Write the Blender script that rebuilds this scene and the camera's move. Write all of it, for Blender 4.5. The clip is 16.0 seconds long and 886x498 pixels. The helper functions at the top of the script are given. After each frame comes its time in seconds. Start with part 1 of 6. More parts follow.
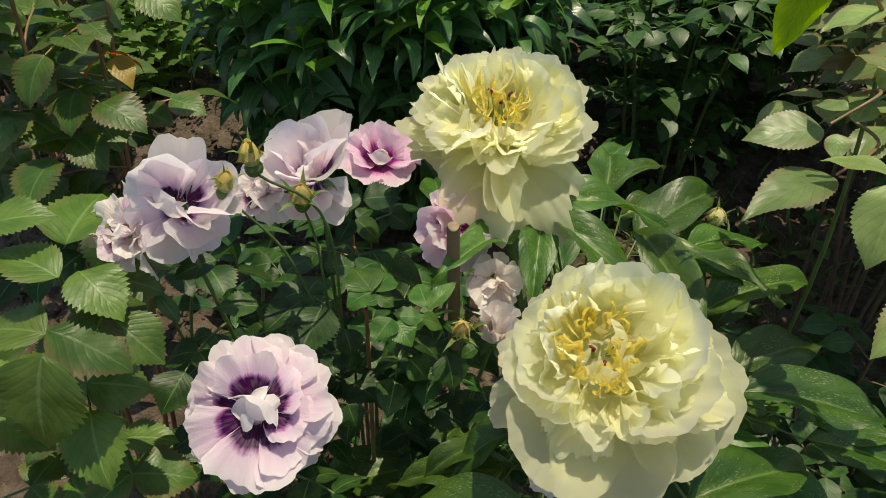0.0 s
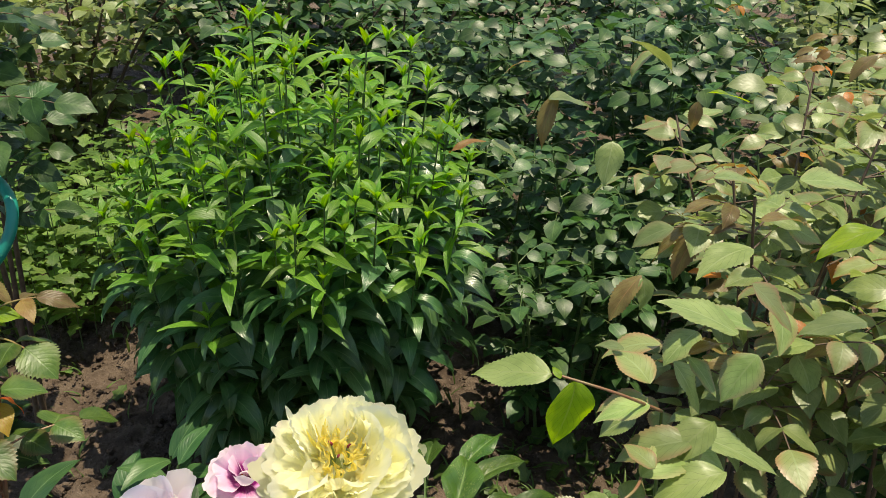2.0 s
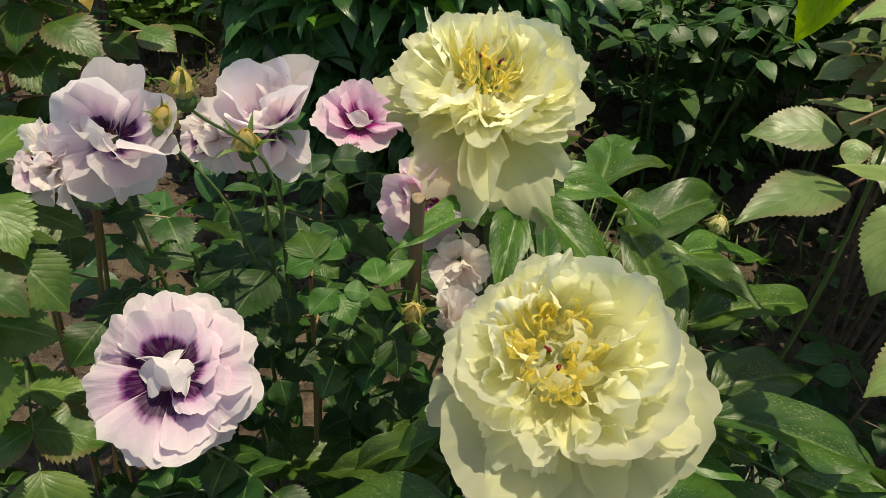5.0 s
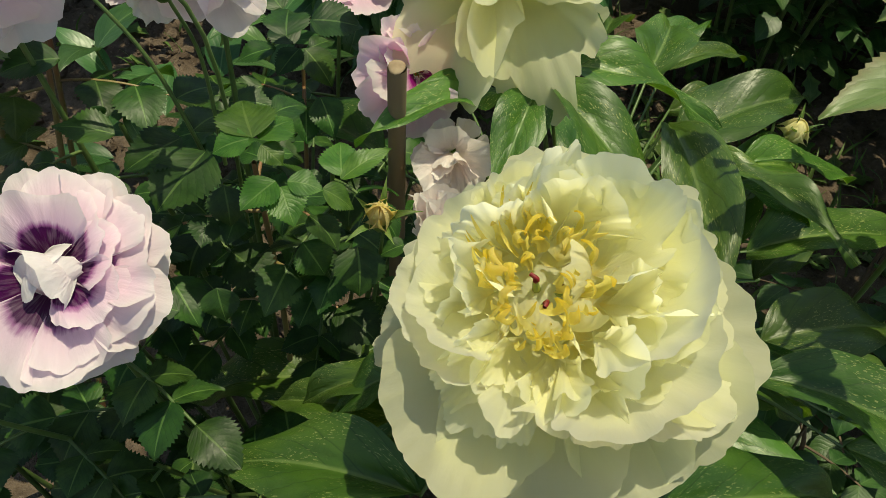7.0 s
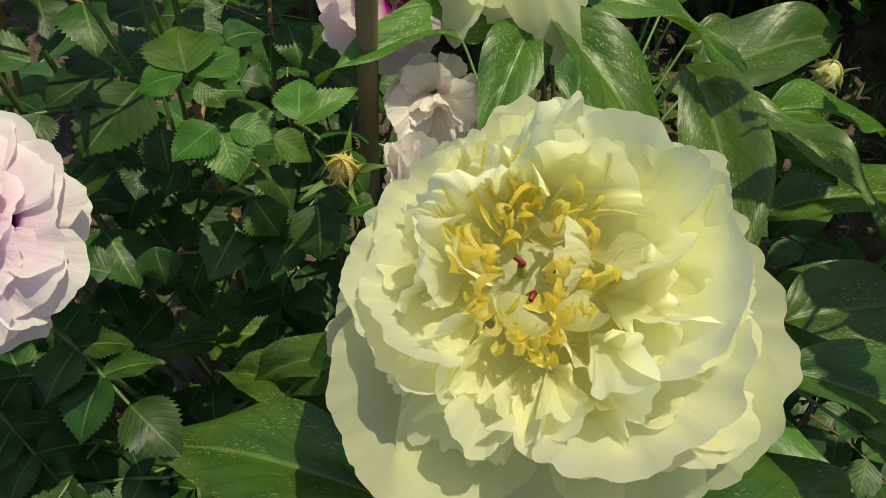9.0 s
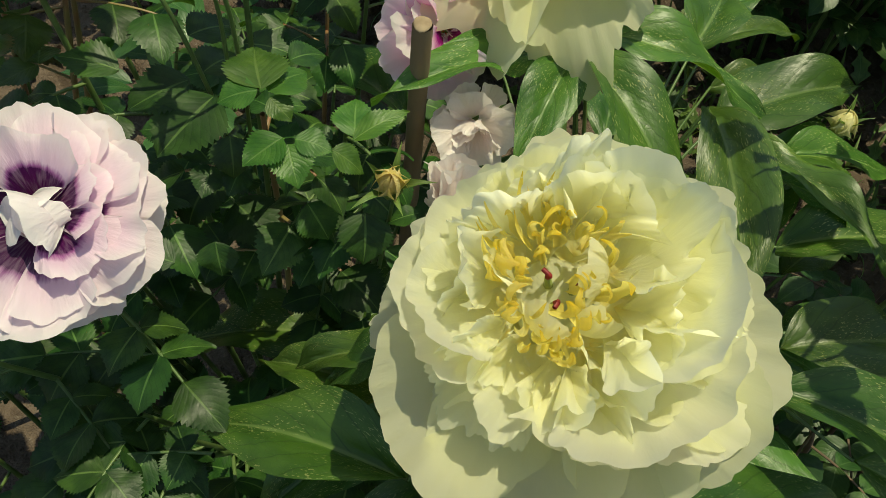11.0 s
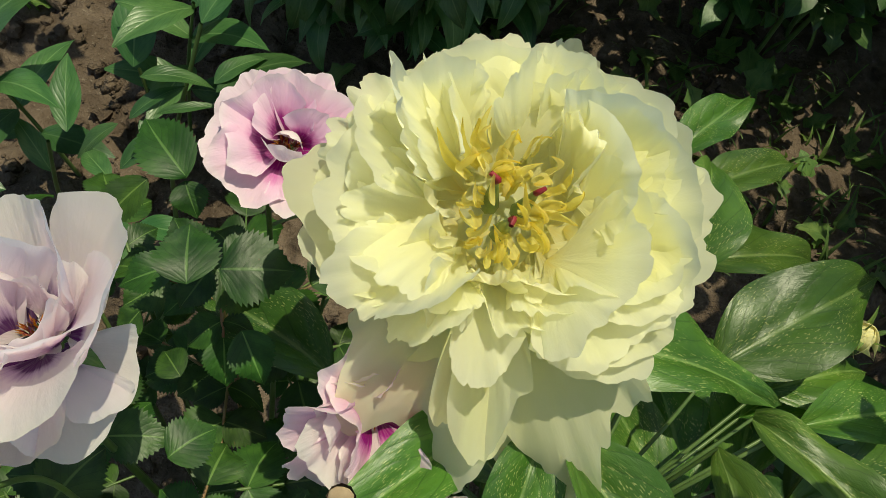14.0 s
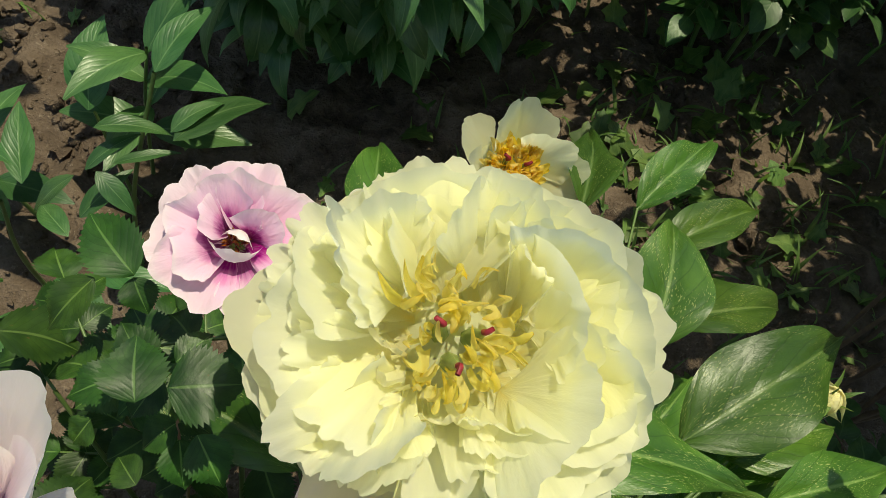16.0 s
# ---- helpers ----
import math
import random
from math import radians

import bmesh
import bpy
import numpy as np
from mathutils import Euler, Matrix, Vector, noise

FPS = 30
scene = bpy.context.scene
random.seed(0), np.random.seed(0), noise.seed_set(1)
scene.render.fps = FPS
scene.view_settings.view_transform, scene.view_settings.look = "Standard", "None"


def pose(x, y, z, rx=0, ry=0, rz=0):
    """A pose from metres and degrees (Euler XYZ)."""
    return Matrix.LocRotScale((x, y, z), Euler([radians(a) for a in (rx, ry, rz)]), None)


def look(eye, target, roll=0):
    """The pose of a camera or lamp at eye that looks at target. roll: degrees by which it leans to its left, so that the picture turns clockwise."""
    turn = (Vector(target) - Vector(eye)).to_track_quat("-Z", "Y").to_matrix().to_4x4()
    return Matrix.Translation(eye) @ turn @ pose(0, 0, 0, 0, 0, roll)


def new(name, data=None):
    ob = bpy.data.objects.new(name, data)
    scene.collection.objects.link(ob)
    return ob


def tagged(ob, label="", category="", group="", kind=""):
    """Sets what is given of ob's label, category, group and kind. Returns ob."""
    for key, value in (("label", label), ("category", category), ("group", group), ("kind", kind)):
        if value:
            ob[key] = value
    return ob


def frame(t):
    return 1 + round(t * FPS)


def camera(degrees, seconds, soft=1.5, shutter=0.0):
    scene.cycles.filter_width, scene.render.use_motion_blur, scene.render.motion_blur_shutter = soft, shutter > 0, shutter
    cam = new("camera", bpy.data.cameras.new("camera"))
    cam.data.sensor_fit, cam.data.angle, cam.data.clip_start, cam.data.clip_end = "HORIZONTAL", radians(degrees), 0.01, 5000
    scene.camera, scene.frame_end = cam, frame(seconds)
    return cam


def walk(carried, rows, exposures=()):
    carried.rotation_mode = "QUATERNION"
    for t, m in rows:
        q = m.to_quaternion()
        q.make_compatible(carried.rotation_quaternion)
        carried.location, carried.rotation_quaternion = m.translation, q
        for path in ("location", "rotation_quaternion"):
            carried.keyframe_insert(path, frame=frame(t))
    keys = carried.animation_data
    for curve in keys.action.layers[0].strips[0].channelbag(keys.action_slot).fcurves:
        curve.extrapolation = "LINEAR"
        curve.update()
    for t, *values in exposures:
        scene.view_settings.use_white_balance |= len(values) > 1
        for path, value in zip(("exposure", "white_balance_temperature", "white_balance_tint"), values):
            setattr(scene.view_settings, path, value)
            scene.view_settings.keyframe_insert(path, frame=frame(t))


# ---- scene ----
cam = camera(57.8, 16.0, soft=0.8)
METRES, EYE, TILT, LEAN, TURN = 1.05, 0.82, -40.0, 0.0, 0.0
ROWS = [
    (0.0, 0.0, 0.0, 0.0, 0.0, 0.0, -0.0),
    (0.5, -0.0083, -0.0038, 0.0044, -0.59, 2.15, 0.12),
    (1.0, 0.0229, -0.0359, 0.0514, -2.53, 5.45, 0.95),
    (1.5, 0.0831, -0.0762, 0.1033, -4.15, 9.47, 1.46),
    (2.0, 0.0894, -0.0902, 0.1258, -2.56, 11.95, -0.41),
    (2.5, 0.0869, -0.0902, 0.1242, 0.93, 12.66, -3.5),
    (3.0, 0.0883, -0.0657, 0.1003, 4.15, 11.23, -6.33),
    (3.5, 0.0842, -0.0191, 0.0609, 5.63, 8.03, -7.85),
    (4.0, 0.0544, 0.019, 0.0287, 4.77, 4.45, -7.79),
    (4.5, 0.0313, 0.0376, 0.0121, 2.49, 1.61, -7.32),
    (5.0, 0.0308, 0.0506, -0.0058, 0.97, -0.9, -6.44),
    (7.5, 0.0709, 0.1959, 0.0013, 6.47, -10.55, -9.97),
    (8.0, 0.0682, 0.2279, 0.0073, 5.83, -12.6, -10.3),
    (8.5, 0.0695, 0.218, 0.0036, 5.61, -13.88, -10.66),
    (11.0, 0.0659, 0.1757, 0.0022, 8.18, -13.16, -14.5),
    (11.5, 0.0681, 0.1597, 0.0129, 9.17, -12.39, -14.65),
    (12.0, 0.0703, 0.1579, 0.0242, 9.22, -12.26, -14.01),
    (12.5, 0.0473, 0.1901, 0.0636, 8.2, -13.35, -12.82),
    (13.0, 0.0247, 0.2451, 0.1098, 6.26, -16.0, -11.69),
    (13.5, 0.029, 0.2956, 0.1471, 4.21, -19.05, -11.04),
    (14.0, 0.0178, 0.3184, 0.17, 3.49, -21.82, -11.03),
    (14.5, 0.0108, 0.3315, 0.1909, 3.4, -22.89, -11.13),
    (15.0, 0.0141, 0.3216, 0.2207, 2.95, -22.65, -10.73),
    (15.5, 0.0125, 0.3275, 0.2259, 2.15, -22.41, -9.94),
    (16.0, 0.0202, 0.3434, 0.2108, 1.44, -22.68, -9.51),
]
walk(cam, [(t, pose(0, 0, EYE, TILT, LEAN, TURN) @ pose(METRES * x, METRES * y, METRES * z, 90 + pitch, roll, yaw)) for t, x, y, z, yaw, pitch, roll in ROWS],
     exposures=((0.0, 0.17, 7200, 4), (1.0, 0.30, 7200, 6), (2.0, 0.64, 7150, 10), (3.0, 0.76, 7500, 10), (4.0, 0.34, 7500, 6), (5.2, 0.20, 7400, 3), (8.0, 0.17, 7500, -5), (12.0, 0.16, 7500, -6), (14.0, 0.24, 7200, -3), (16.0, 0.40, 7200, -1)))

# ---- world, sun and exposure ----
SUN_DIR = Vector((0.16, 0.13, 0.98)).normalized()
world = bpy.data.worlds.new("sky")
scene.world = world
world.use_nodes = True
wn = world.node_tree
sky = wn.nodes.new("ShaderNodeTexSky")
sky.sky_type = "NISHITA"
sky.sun_disc = False
sky.sun_elevation = math.asin(SUN_DIR.z)
sky.sun_rotation = math.atan2(SUN_DIR.x, SUN_DIR.y)
wn.links.new(sky.outputs[0], wn.nodes["Background"].inputs[0])
wn.nodes["Background"].inputs[1].default_value = 0.122
sun = new("sun", bpy.data.lights.new("sun", "SUN"))
sun.data.energy, sun.data.angle, sun.data.color = 3.9, radians(0.5), (1.0, 0.92, 0.74)
sun.matrix_world = look(SUN_DIR * 10, (0, 0, 0))

# ---- materials ----


def nodes_of(name):
    m = bpy.data.materials.new(name)
    m.use_nodes = True
    nt = m.node_tree
    nt.nodes.clear()
    return m, nt


class Net:
    """Short hands for building a node tree."""

    def __init__(self, nt):
        self.nt = nt

    def put(self, kind, **sets):
        n = self.nt.nodes.new(kind)
        for i, v in sets.pop("ins", {}).items():
            self.feed(n.inputs[i], v)
        for k, v in sets.items():
            setattr(n, k, v)
        return n

    def feed(self, socket, v):
        if isinstance(v, bpy.types.NodeSocket):
            self.nt.links.new(v, socket)
        else:
            socket.default_value = v

    def math(self, op, a, b=0.0, c=0.0):
        n = self.put("ShaderNodeMath", operation=op)
        for s, v in zip(n.inputs, (a, b, c)):
            self.feed(s, v)
        return n.outputs[0]

    def mix(self, f, a, b, mode="MIX"):
        n = self.put("ShaderNodeMix", data_type="RGBA", blend_type=mode)
        for s, v in ((n.inputs[0], f), (n.inputs[6], a), (n.inputs[7], b)):
            self.feed(s, v if isinstance(v, (bpy.types.NodeSocket, float, int)) else (*v, 1.0))
        return n.outputs[2]

    def noise(self, vec, scale, detail=3.0, rough=0.55):
        n = self.put("ShaderNodeTexNoise")
        if vec is not None:
            self.feed(n.inputs["Vector"], vec)
        n.inputs["Scale"].default_value, n.inputs["Detail"].default_value, n.inputs["Roughness"].default_value = scale, detail, rough
        return n.outputs[0]

    def steps(self, v, lo, hi):
        n = self.put("ShaderNodeMapRange", interpolation_type="SMOOTHSTEP")
        for i, x in ((0, v), (1, lo), (2, hi)):
            self.feed(n.inputs[i], x)
        return n.outputs[0]


def chance(net, joined):
    """A random number for each object, or for each loose piece of a joined mesh."""
    if joined:
        return net.put("ShaderNodeNewGeometry").outputs["Random Per Island"]
    return net.put("ShaderNodeObjectInfo").outputs["Random"]


def leaf_material(name, dark, light, vein, young=None, rough=0.38, veins=7.0, flecks=0.0, thru=0.3, joined=False, spots=0.0, tint=None, relief=0.16, gloss=0.36):
    m, nt = nodes_of(name)
    net = Net(nt)
    rnd = chance(net, joined)
    uv = net.put("ShaderNodeUVMap").outputs[0]
    sep = net.put("ShaderNodeSeparateXYZ", ins={0: uv})
    u, v = sep.outputs[0], sep.outputs[1]
    side = net.math("ABSOLUTE", net.math("SUBTRACT", u, 0.5))
    shift = net.put("ShaderNodeCombineXYZ", ins={0: net.math("MULTIPLY", rnd, 37.0), 1: net.math("MULTIPLY", rnd, 11.0)}).outputs[0]
    place = net.put("ShaderNodeVectorMath", operation="ADD", ins={0: uv, 1: shift}).outputs[0]
    wobble = net.noise(place, 3.0, 2.0)
    lines = net.math("FRACT", net.math("ADD", net.math("MULTIPLY", net.math("SUBTRACT", v, net.math("MULTIPLY", side, 0.75)), veins), net.math("MULTIPLY", wobble, 0.7)))
    ridge = net.math("ABSOLUTE", net.math("SUBTRACT", lines, 0.5))
    vmask = net.math("SUBTRACT", 1.0, net.steps(ridge, 0.0, 0.07))
    rib = net.math("SUBTRACT", 1.0, net.steps(side, 0.010, 0.035))
    blot = net.steps(net.noise(place, 2.2, 3.0), 0.32, 0.70)
    col = net.mix(blot, dark, light)
    if young:
        col = net.mix(net.steps(rnd, 0.55, 1.0), col, young)
    if tint:
        col = net.mix(net.math("MULTIPLY", net.steps(side, 0.22, 0.60), net.steps(rnd, 0.25, 1.0)), col, tint)
    groove = tuple(0.40 * c for c in dark)
    cells = net.put("ShaderNodeTexVoronoi", feature="DISTANCE_TO_EDGE", ins={0: net.put("ShaderNodeMapping", ins={0: place, 3: (8.0, 14.0, 1.0)}).outputs[0]})
    cells.inputs["Scale"].default_value = 1.6
    mesh = net.math("SUBTRACT", 1.0, net.steps(cells.outputs["Distance"], 0.0, 0.10))
    col = net.mix(net.math("MULTIPLY", net.math("MAXIMUM", vmask, net.math("MULTIPLY", mesh, 0.20)), 0.42), col, groove)
    col = net.mix(net.math("MULTIPLY", rib, 0.65), col, vein)
    if flecks:
        thin = net.put("ShaderNodeMapping", ins={0: place, 2: (0.0, 0.0, 0.6), 3: (64.0, 44.0, 1.0)}).outputs[0]
        fl = net.steps(net.noise(thin, 1.0, 2.0), 0.585, 0.645)
        zone = net.steps(net.noise(place, 3.1, 2.0), 0.42, 0.60)
        col = net.mix(net.math("MULTIPLY", net.math("MULTIPLY", fl, zone), flecks), col, (0.30, 0.34, 0.12))
    if spots:
        sp = net.steps(net.noise(place, 9.0, 2.0), 0.70, 0.76)
        col = net.mix(net.math("MULTIPLY", sp, spots), col, (0.20, 0.11, 0.04))
    # Brightness differs leaf by leaf; the wide spread also stands in for shade.
    hsv = net.put("ShaderNodeHueSaturation", ins={0: net.math("ADD", 0.485, net.math("MULTIPLY", rnd, 0.03)), 2: net.math("ADD", 0.66, net.math("MULTIPLY", net.math("FRACT", net.math("MULTIPLY", rnd, 7.3)), 0.66)), 4: col})
    grain = net.noise(place, 40.0, 2.0)
    tall = net.math("ADD", net.math("MULTIPLY", net.math("MINIMUM", ridge, 0.30), 0.9), net.math("MULTIPLY", grain, 0.16))
    tall = net.math("ADD", tall, net.math("MULTIPLY", net.noise(place, 13.0, 3.0), 0.30))
    tall = net.math("SUBTRACT", tall, net.math("ADD", net.math("MULTIPLY", rib, 0.25), net.math("MULTIPLY", mesh, 0.035)))
    bump = net.put("ShaderNodeBump", ins={0: relief + 0.12, 1: 0.0014, "Height": tall})
    bsdf = net.put("ShaderNodeBsdfPrincipled", ins={"Base Color": hsv.outputs[0], "Normal": bump.outputs[0]})
    bsdf.inputs["Specular IOR Level"].default_value = gloss
    net.feed(bsdf.inputs["Roughness"], net.math("ADD", rough, net.math("MULTIPLY", net.math("SUBTRACT", net.noise(place, 5.0), 0.5), 0.3)))
    lit = net.put("ShaderNodeHueSaturation", ins={0: 0.485, 1: 1.15, 2: 1.9, 4: hsv.outputs[0]})
    tr = net.put("ShaderNodeBsdfTranslucent", ins={0: lit.outputs[0]})
    mixs = net.put("ShaderNodeMixShader", ins={0: thru, 1: bsdf.outputs[0], 2: tr.outputs[0]})
    out = net.put("ShaderNodeOutputMaterial", ins={0: mixs.outputs[0]})
    return m


def petal_material(name, stops, streak, thru=0.4, rough=0.5, edge=None, vary=0.12, glow=None, lines=0.16):
    """stops: (position along the petal, colour) from its foot to its rim."""
    m, nt = nodes_of(name)
    net = Net(nt)
    rnd = chance(net, False)
    uv = net.put("ShaderNodeUVMap").outputs[0]
    sep = net.put("ShaderNodeSeparateXYZ", ins={0: uv})
    shift = net.put("ShaderNodeCombineXYZ", ins={0: net.math("MULTIPLY", rnd, 53.0)}).outputs[0]
    place = net.put("ShaderNodeVectorMath", operation="ADD", ins={0: uv, 1: shift}).outputs[0]
    fan = net.put("ShaderNodeMapping", ins={0: place, 3: (14.0, 1.6, 1.0)}).outputs[0]
    fine = net.noise(fan, 2.0, 4.0)
    soft = net.noise(place, 3.0, 2.0)
    along = net.math("ADD", sep.outputs[1], net.math("MULTIPLY", net.math("SUBTRACT", fine, 0.5), 0.14))
    along = net.math("ADD", along, net.math("MULTIPLY", net.math("SUBTRACT", soft, 0.5), 0.25))
    ramp = net.put("ShaderNodeValToRGB", ins={0: along})
    el = ramp.color_ramp.elements
    while len(el) < len(stops):
        el.new(0.5)
    for e, (p, c) in zip(el, stops):
        e.position, e.color = p, (*c, 1.0)
    col = net.mix(net.math("MULTIPLY", net.steps(fine, 0.42, 0.70), lines), ramp.outputs[0], streak)
    if edge:
        side = net.math("ABSOLUTE", net.math("SUBTRACT", sep.outputs[0], 0.5))
        rim = net.math("MAXIMUM", net.steps(sep.outputs[1], 0.90, 1.0), net.steps(side, 0.44, 0.5))
        col = net.mix(net.math("MULTIPLY", rim, net.math("MULTIPLY", soft, 0.6)), col, edge)
    hsv = net.put("ShaderNodeHueSaturation", ins={1: net.math("ADD", 0.85, net.math("MULTIPLY", rnd, 0.3)), 2: net.math("ADD", 1.0 - vary, net.math("MULTIPLY", net.math("FRACT", net.math("MULTIPLY", rnd, 9.7)), vary)), 4: col})
    bump = net.put("ShaderNodeBump", ins={0: 0.75, 1: 0.0014, "Height": net.math("ADD", fine, net.math("MULTIPLY", soft, 0.8))})
    bsdf = net.put("ShaderNodeBsdfPrincipled", ins={"Base Color": hsv.outputs[0], "Roughness": rough, "Normal": bump.outputs[0]})
    bsdf.inputs["Specular IOR Level"].default_value = 0.25
    inner = net.mix(0.55, hsv.outputs[0], glow) if glow else hsv.outputs[0]
    tr = net.put("ShaderNodeBsdfTranslucent", ins={0: inner})
    mixs = net.put("ShaderNodeMixShader", ins={0: thru, 1: bsdf.outputs[0], 2: tr.outputs[0]})
    net.put("ShaderNodeOutputMaterial", ins={0: mixs.outputs[0]})
    return m


def plain_material(name, a, b, rough=0.6, scale=60.0, bump=0.3, metal=0.0, thru=0.0, stretch=(1, 1, 1), depth=0.001):
    m, nt = nodes_of(name)
    net = Net(nt)
    tc = net.put("ShaderNodeTexCoord").outputs["Object"]
    vec = net.put("ShaderNodeMapping", ins={0: tc, 3: stretch}).outputs[0]
    n1, n2 = net.noise(vec, scale, 4.0), net.noise(vec, scale * 0.13, 3.0)
    f = net.steps(net.math("ADD", net.math("MULTIPLY", n1, 0.5), net.math("MULTIPLY", n2, 0.5)), 0.36, 0.64)
    col = net.mix(f, a, b)
    bp = net.put("ShaderNodeBump", ins={0: bump, 1: depth, "Height": n1})
    bsdf = net.put("ShaderNodeBsdfPrincipled", ins={"Base Color": col, "Roughness": rough, "Metallic": metal, "Normal": bp.outputs[0]})
    last = bsdf.outputs[0]
    if thru:
        tr = net.put("ShaderNodeBsdfTranslucent", ins={0: col})
        last = net.put("ShaderNodeMixShader", ins={0: thru, 1: last, 2: tr.outputs[0]}).outputs[0]
    net.put("ShaderNodeOutputMaterial", ins={0: last})
    return m


def soil_material():
    m, nt = nodes_of("soil")
    net = Net(nt)
    tc = net.put("ShaderNodeTexCoord").outputs["Object"]
    big, mid, fine = net.noise(tc, 3.0, 4.0), net.noise(tc, 28.0, 5.0, 0.65), net.noise(tc, 160.0, 4.0, 0.7)
    col = net.mix(net.steps(mid, 0.35, 0.68), (0.066, 0.047, 0.035), (0.165, 0.124, 0.094))
    col = net.mix(net.math("MULTIPLY", net.steps(big, 0.45, 0.65), 0.5), col, (0.12, 0.088, 0.066))
    col = net.mix(net.math("MULTIPLY", net.steps(fine, 0.58, 0.72), 0.45), col, (0.30, 0.25, 0.20))
    h = net.math("ADD", net.math("MULTIPLY", mid, 1.0), net.math("MULTIPLY", fine, 0.35))
    bp = net.put("ShaderNodeBump", ins={0: 0.9, 1: 0.02, "Height": h})
    bsdf = net.put("ShaderNodeBsdfPrincipled", ins={"Base Color": col, "Roughness": 0.95, "Normal": bp.outputs[0]})
    bsdf.inputs["Specular IOR Level"].default_value = 0.15
    net.put("ShaderNodeOutputMaterial", ins={0: bsdf.outputs[0]})
    return m


SOIL = soil_material()
PEONY_LEAF = leaf_material("peony_leaf", (0.036, 0.092, 0.013), (0.076, 0.158, 0.024), (0.16, 0.25, 0.07), rough=0.40, gloss=0.46, veins=6.0, flecks=0.85, thru=0.24, relief=0.34)
ROSE_LEAF = leaf_material("rose_leaf", (0.016, 0.049, 0.009), (0.038, 0.094, 0.016), (0.13, 0.23, 0.06), rough=0.46, veins=8.0, thru=0.25, spots=0.25, relief=0.04)
# Young leaflets: their own light green, with sunlight painted in as extra brightness.
YOUNG_ROSE_LEAF = leaf_material("young_rose_leaf", (0.045, 0.125, 0.018), (0.085, 0.190, 0.030), (0.16, 0.27, 0.07), rough=0.42, veins=8.0, thru=0.32, spots=0.15, relief=0.12)
PALE_ROSE_LEAF = leaf_material("pale_rose_leaf", (0.148, 0.215, 0.064), (0.222, 0.292, 0.100), (0.25, 0.31, 0.13), young=(0.225, 0.250, 0.090), gloss=0.5, rough=0.42, veins=7.0, thru=0.30, spots=0.2, tint=(0.30, 0.140, 0.085), relief=0.02)
GREEN_PALE_LEAF = leaf_material("grey_green_rose_leaf", (0.175, 0.255, 0.072), (0.260, 0.345, 0.115), (0.25, 0.31, 0.12), gloss=0.5, rough=0.42, veins=7.0, thru=0.30, spots=0.2, tint=(0.25, 0.20, 0.10), relief=0.02)
MID_ROSE_LEAF = leaf_material("mid_rose_leaf", (0.052, 0.112, 0.016), (0.098, 0.168, 0.029), (0.15, 0.23, 0.07), rough=0.42, gloss=0.42, veins=8.0, thru=0.24, spots=0.2, tint=(0.16, 0.10, 0.04))
BRONZE_LEAF = leaf_material("bronze_leaf", (0.16, 0.115, 0.040), (0.22, 0.190, 0.060), (0.28, 0.17, 0.07), young=(0.48, 0.13, 0.025), rough=0.40, veins=8.0, thru=0.32)
LIME_LEAF = leaf_material("lime_leaf", (0.21, 0.34, 0.02), (0.31, 0.44, 0.03), (0.28, 0.36, 0.08), rough=0.4, veins=8.0, thru=0.52)
ORANGE_LEAF = leaf_material("orange_young_leaf", (0.40, 0.11, 0.018), (0.50, 0.20, 0.03), (0.45, 0.20, 0.06), young=(0.42, 0.30, 0.04), rough=0.38, veins=8.0, thru=0.42)
DARK_ROSE_LEAF = leaf_material("dark_rose_leaf", (0.026, 0.070, 0.018), (0.052, 0.112, 0.030), (0.08, 0.15, 0.05), rough=0.44, veins=7.0, thru=0.22)
DARK_ROSE_STUFF = leaf_material("dark_rose_foliage", (0.028, 0.080, 0.020), (0.062, 0.135, 0.036), (0.09, 0.16, 0.05), rough=0.44, veins=7.0, thru=0.22, joined=True, gloss=0.42, relief=0.04)
PALE_ROSE_STUFF = leaf_material("pale_rose_foliage", (0.130, 0.195, 0.056), (0.200, 0.270, 0.090), (0.25, 0.31, 0.13), young=(0.215, 0.240, 0.085), gloss=0.5, rough=0.40, veins=7.0, thru=0.30, joined=True, relief=0.02)
CLUMP_LEAF = leaf_material("clump_leaf", (0.048, 0.132, 0.041), (0.092, 0.200, 0.068), (0.16, 0.28, 0.11), gloss=0.55, rough=0.32, veins=9.0, thru=0.30)
CLUMP_STUFF = leaf_material("clump_foliage", (0.048, 0.132, 0.041), (0.092, 0.200, 0.068), (0.16, 0.28, 0.11), gloss=0.55, rough=0.32, veins=9.0, thru=0.30, joined=True)
CLUMP_TIP = leaf_material("clump_tip", (0.105, 0.245, 0.026), (0.170, 0.335, 0.044), (0.25, 0.40, 0.08), rough=0.40, veins=9.0, thru=0.42)
CLUMP_TIP_STUFF = leaf_material("clump_tip_foliage", (0.105, 0.245, 0.026), (0.170, 0.335, 0.044), (0.25, 0.40, 0.08), rough=0.40, veins=9.0, thru=0.42, joined=True)
SHOOT_LEAF = leaf_material("shoot_leaf", (0.034, 0.098, 0.030), (0.066, 0.150, 0.048), (0.13, 0.23, 0.09), gloss=0.5, rough=0.36, veins=9.0, thru=0.26)
HERB_LEAF = leaf_material("herb_leaf", (0.095, 0.185, 0.038), (0.16, 0.26, 0.062), (0.20, 0.29, 0.09), rough=0.45, veins=5.0, thru=0.35, joined=True)
GRASS = leaf_material("grass_blade", (0.06, 0.12, 0.03), (0.12, 0.19, 0.05), (0.12, 0.2, 0.06), rough=0.5, veins=2.0, thru=0.3, joined=True)
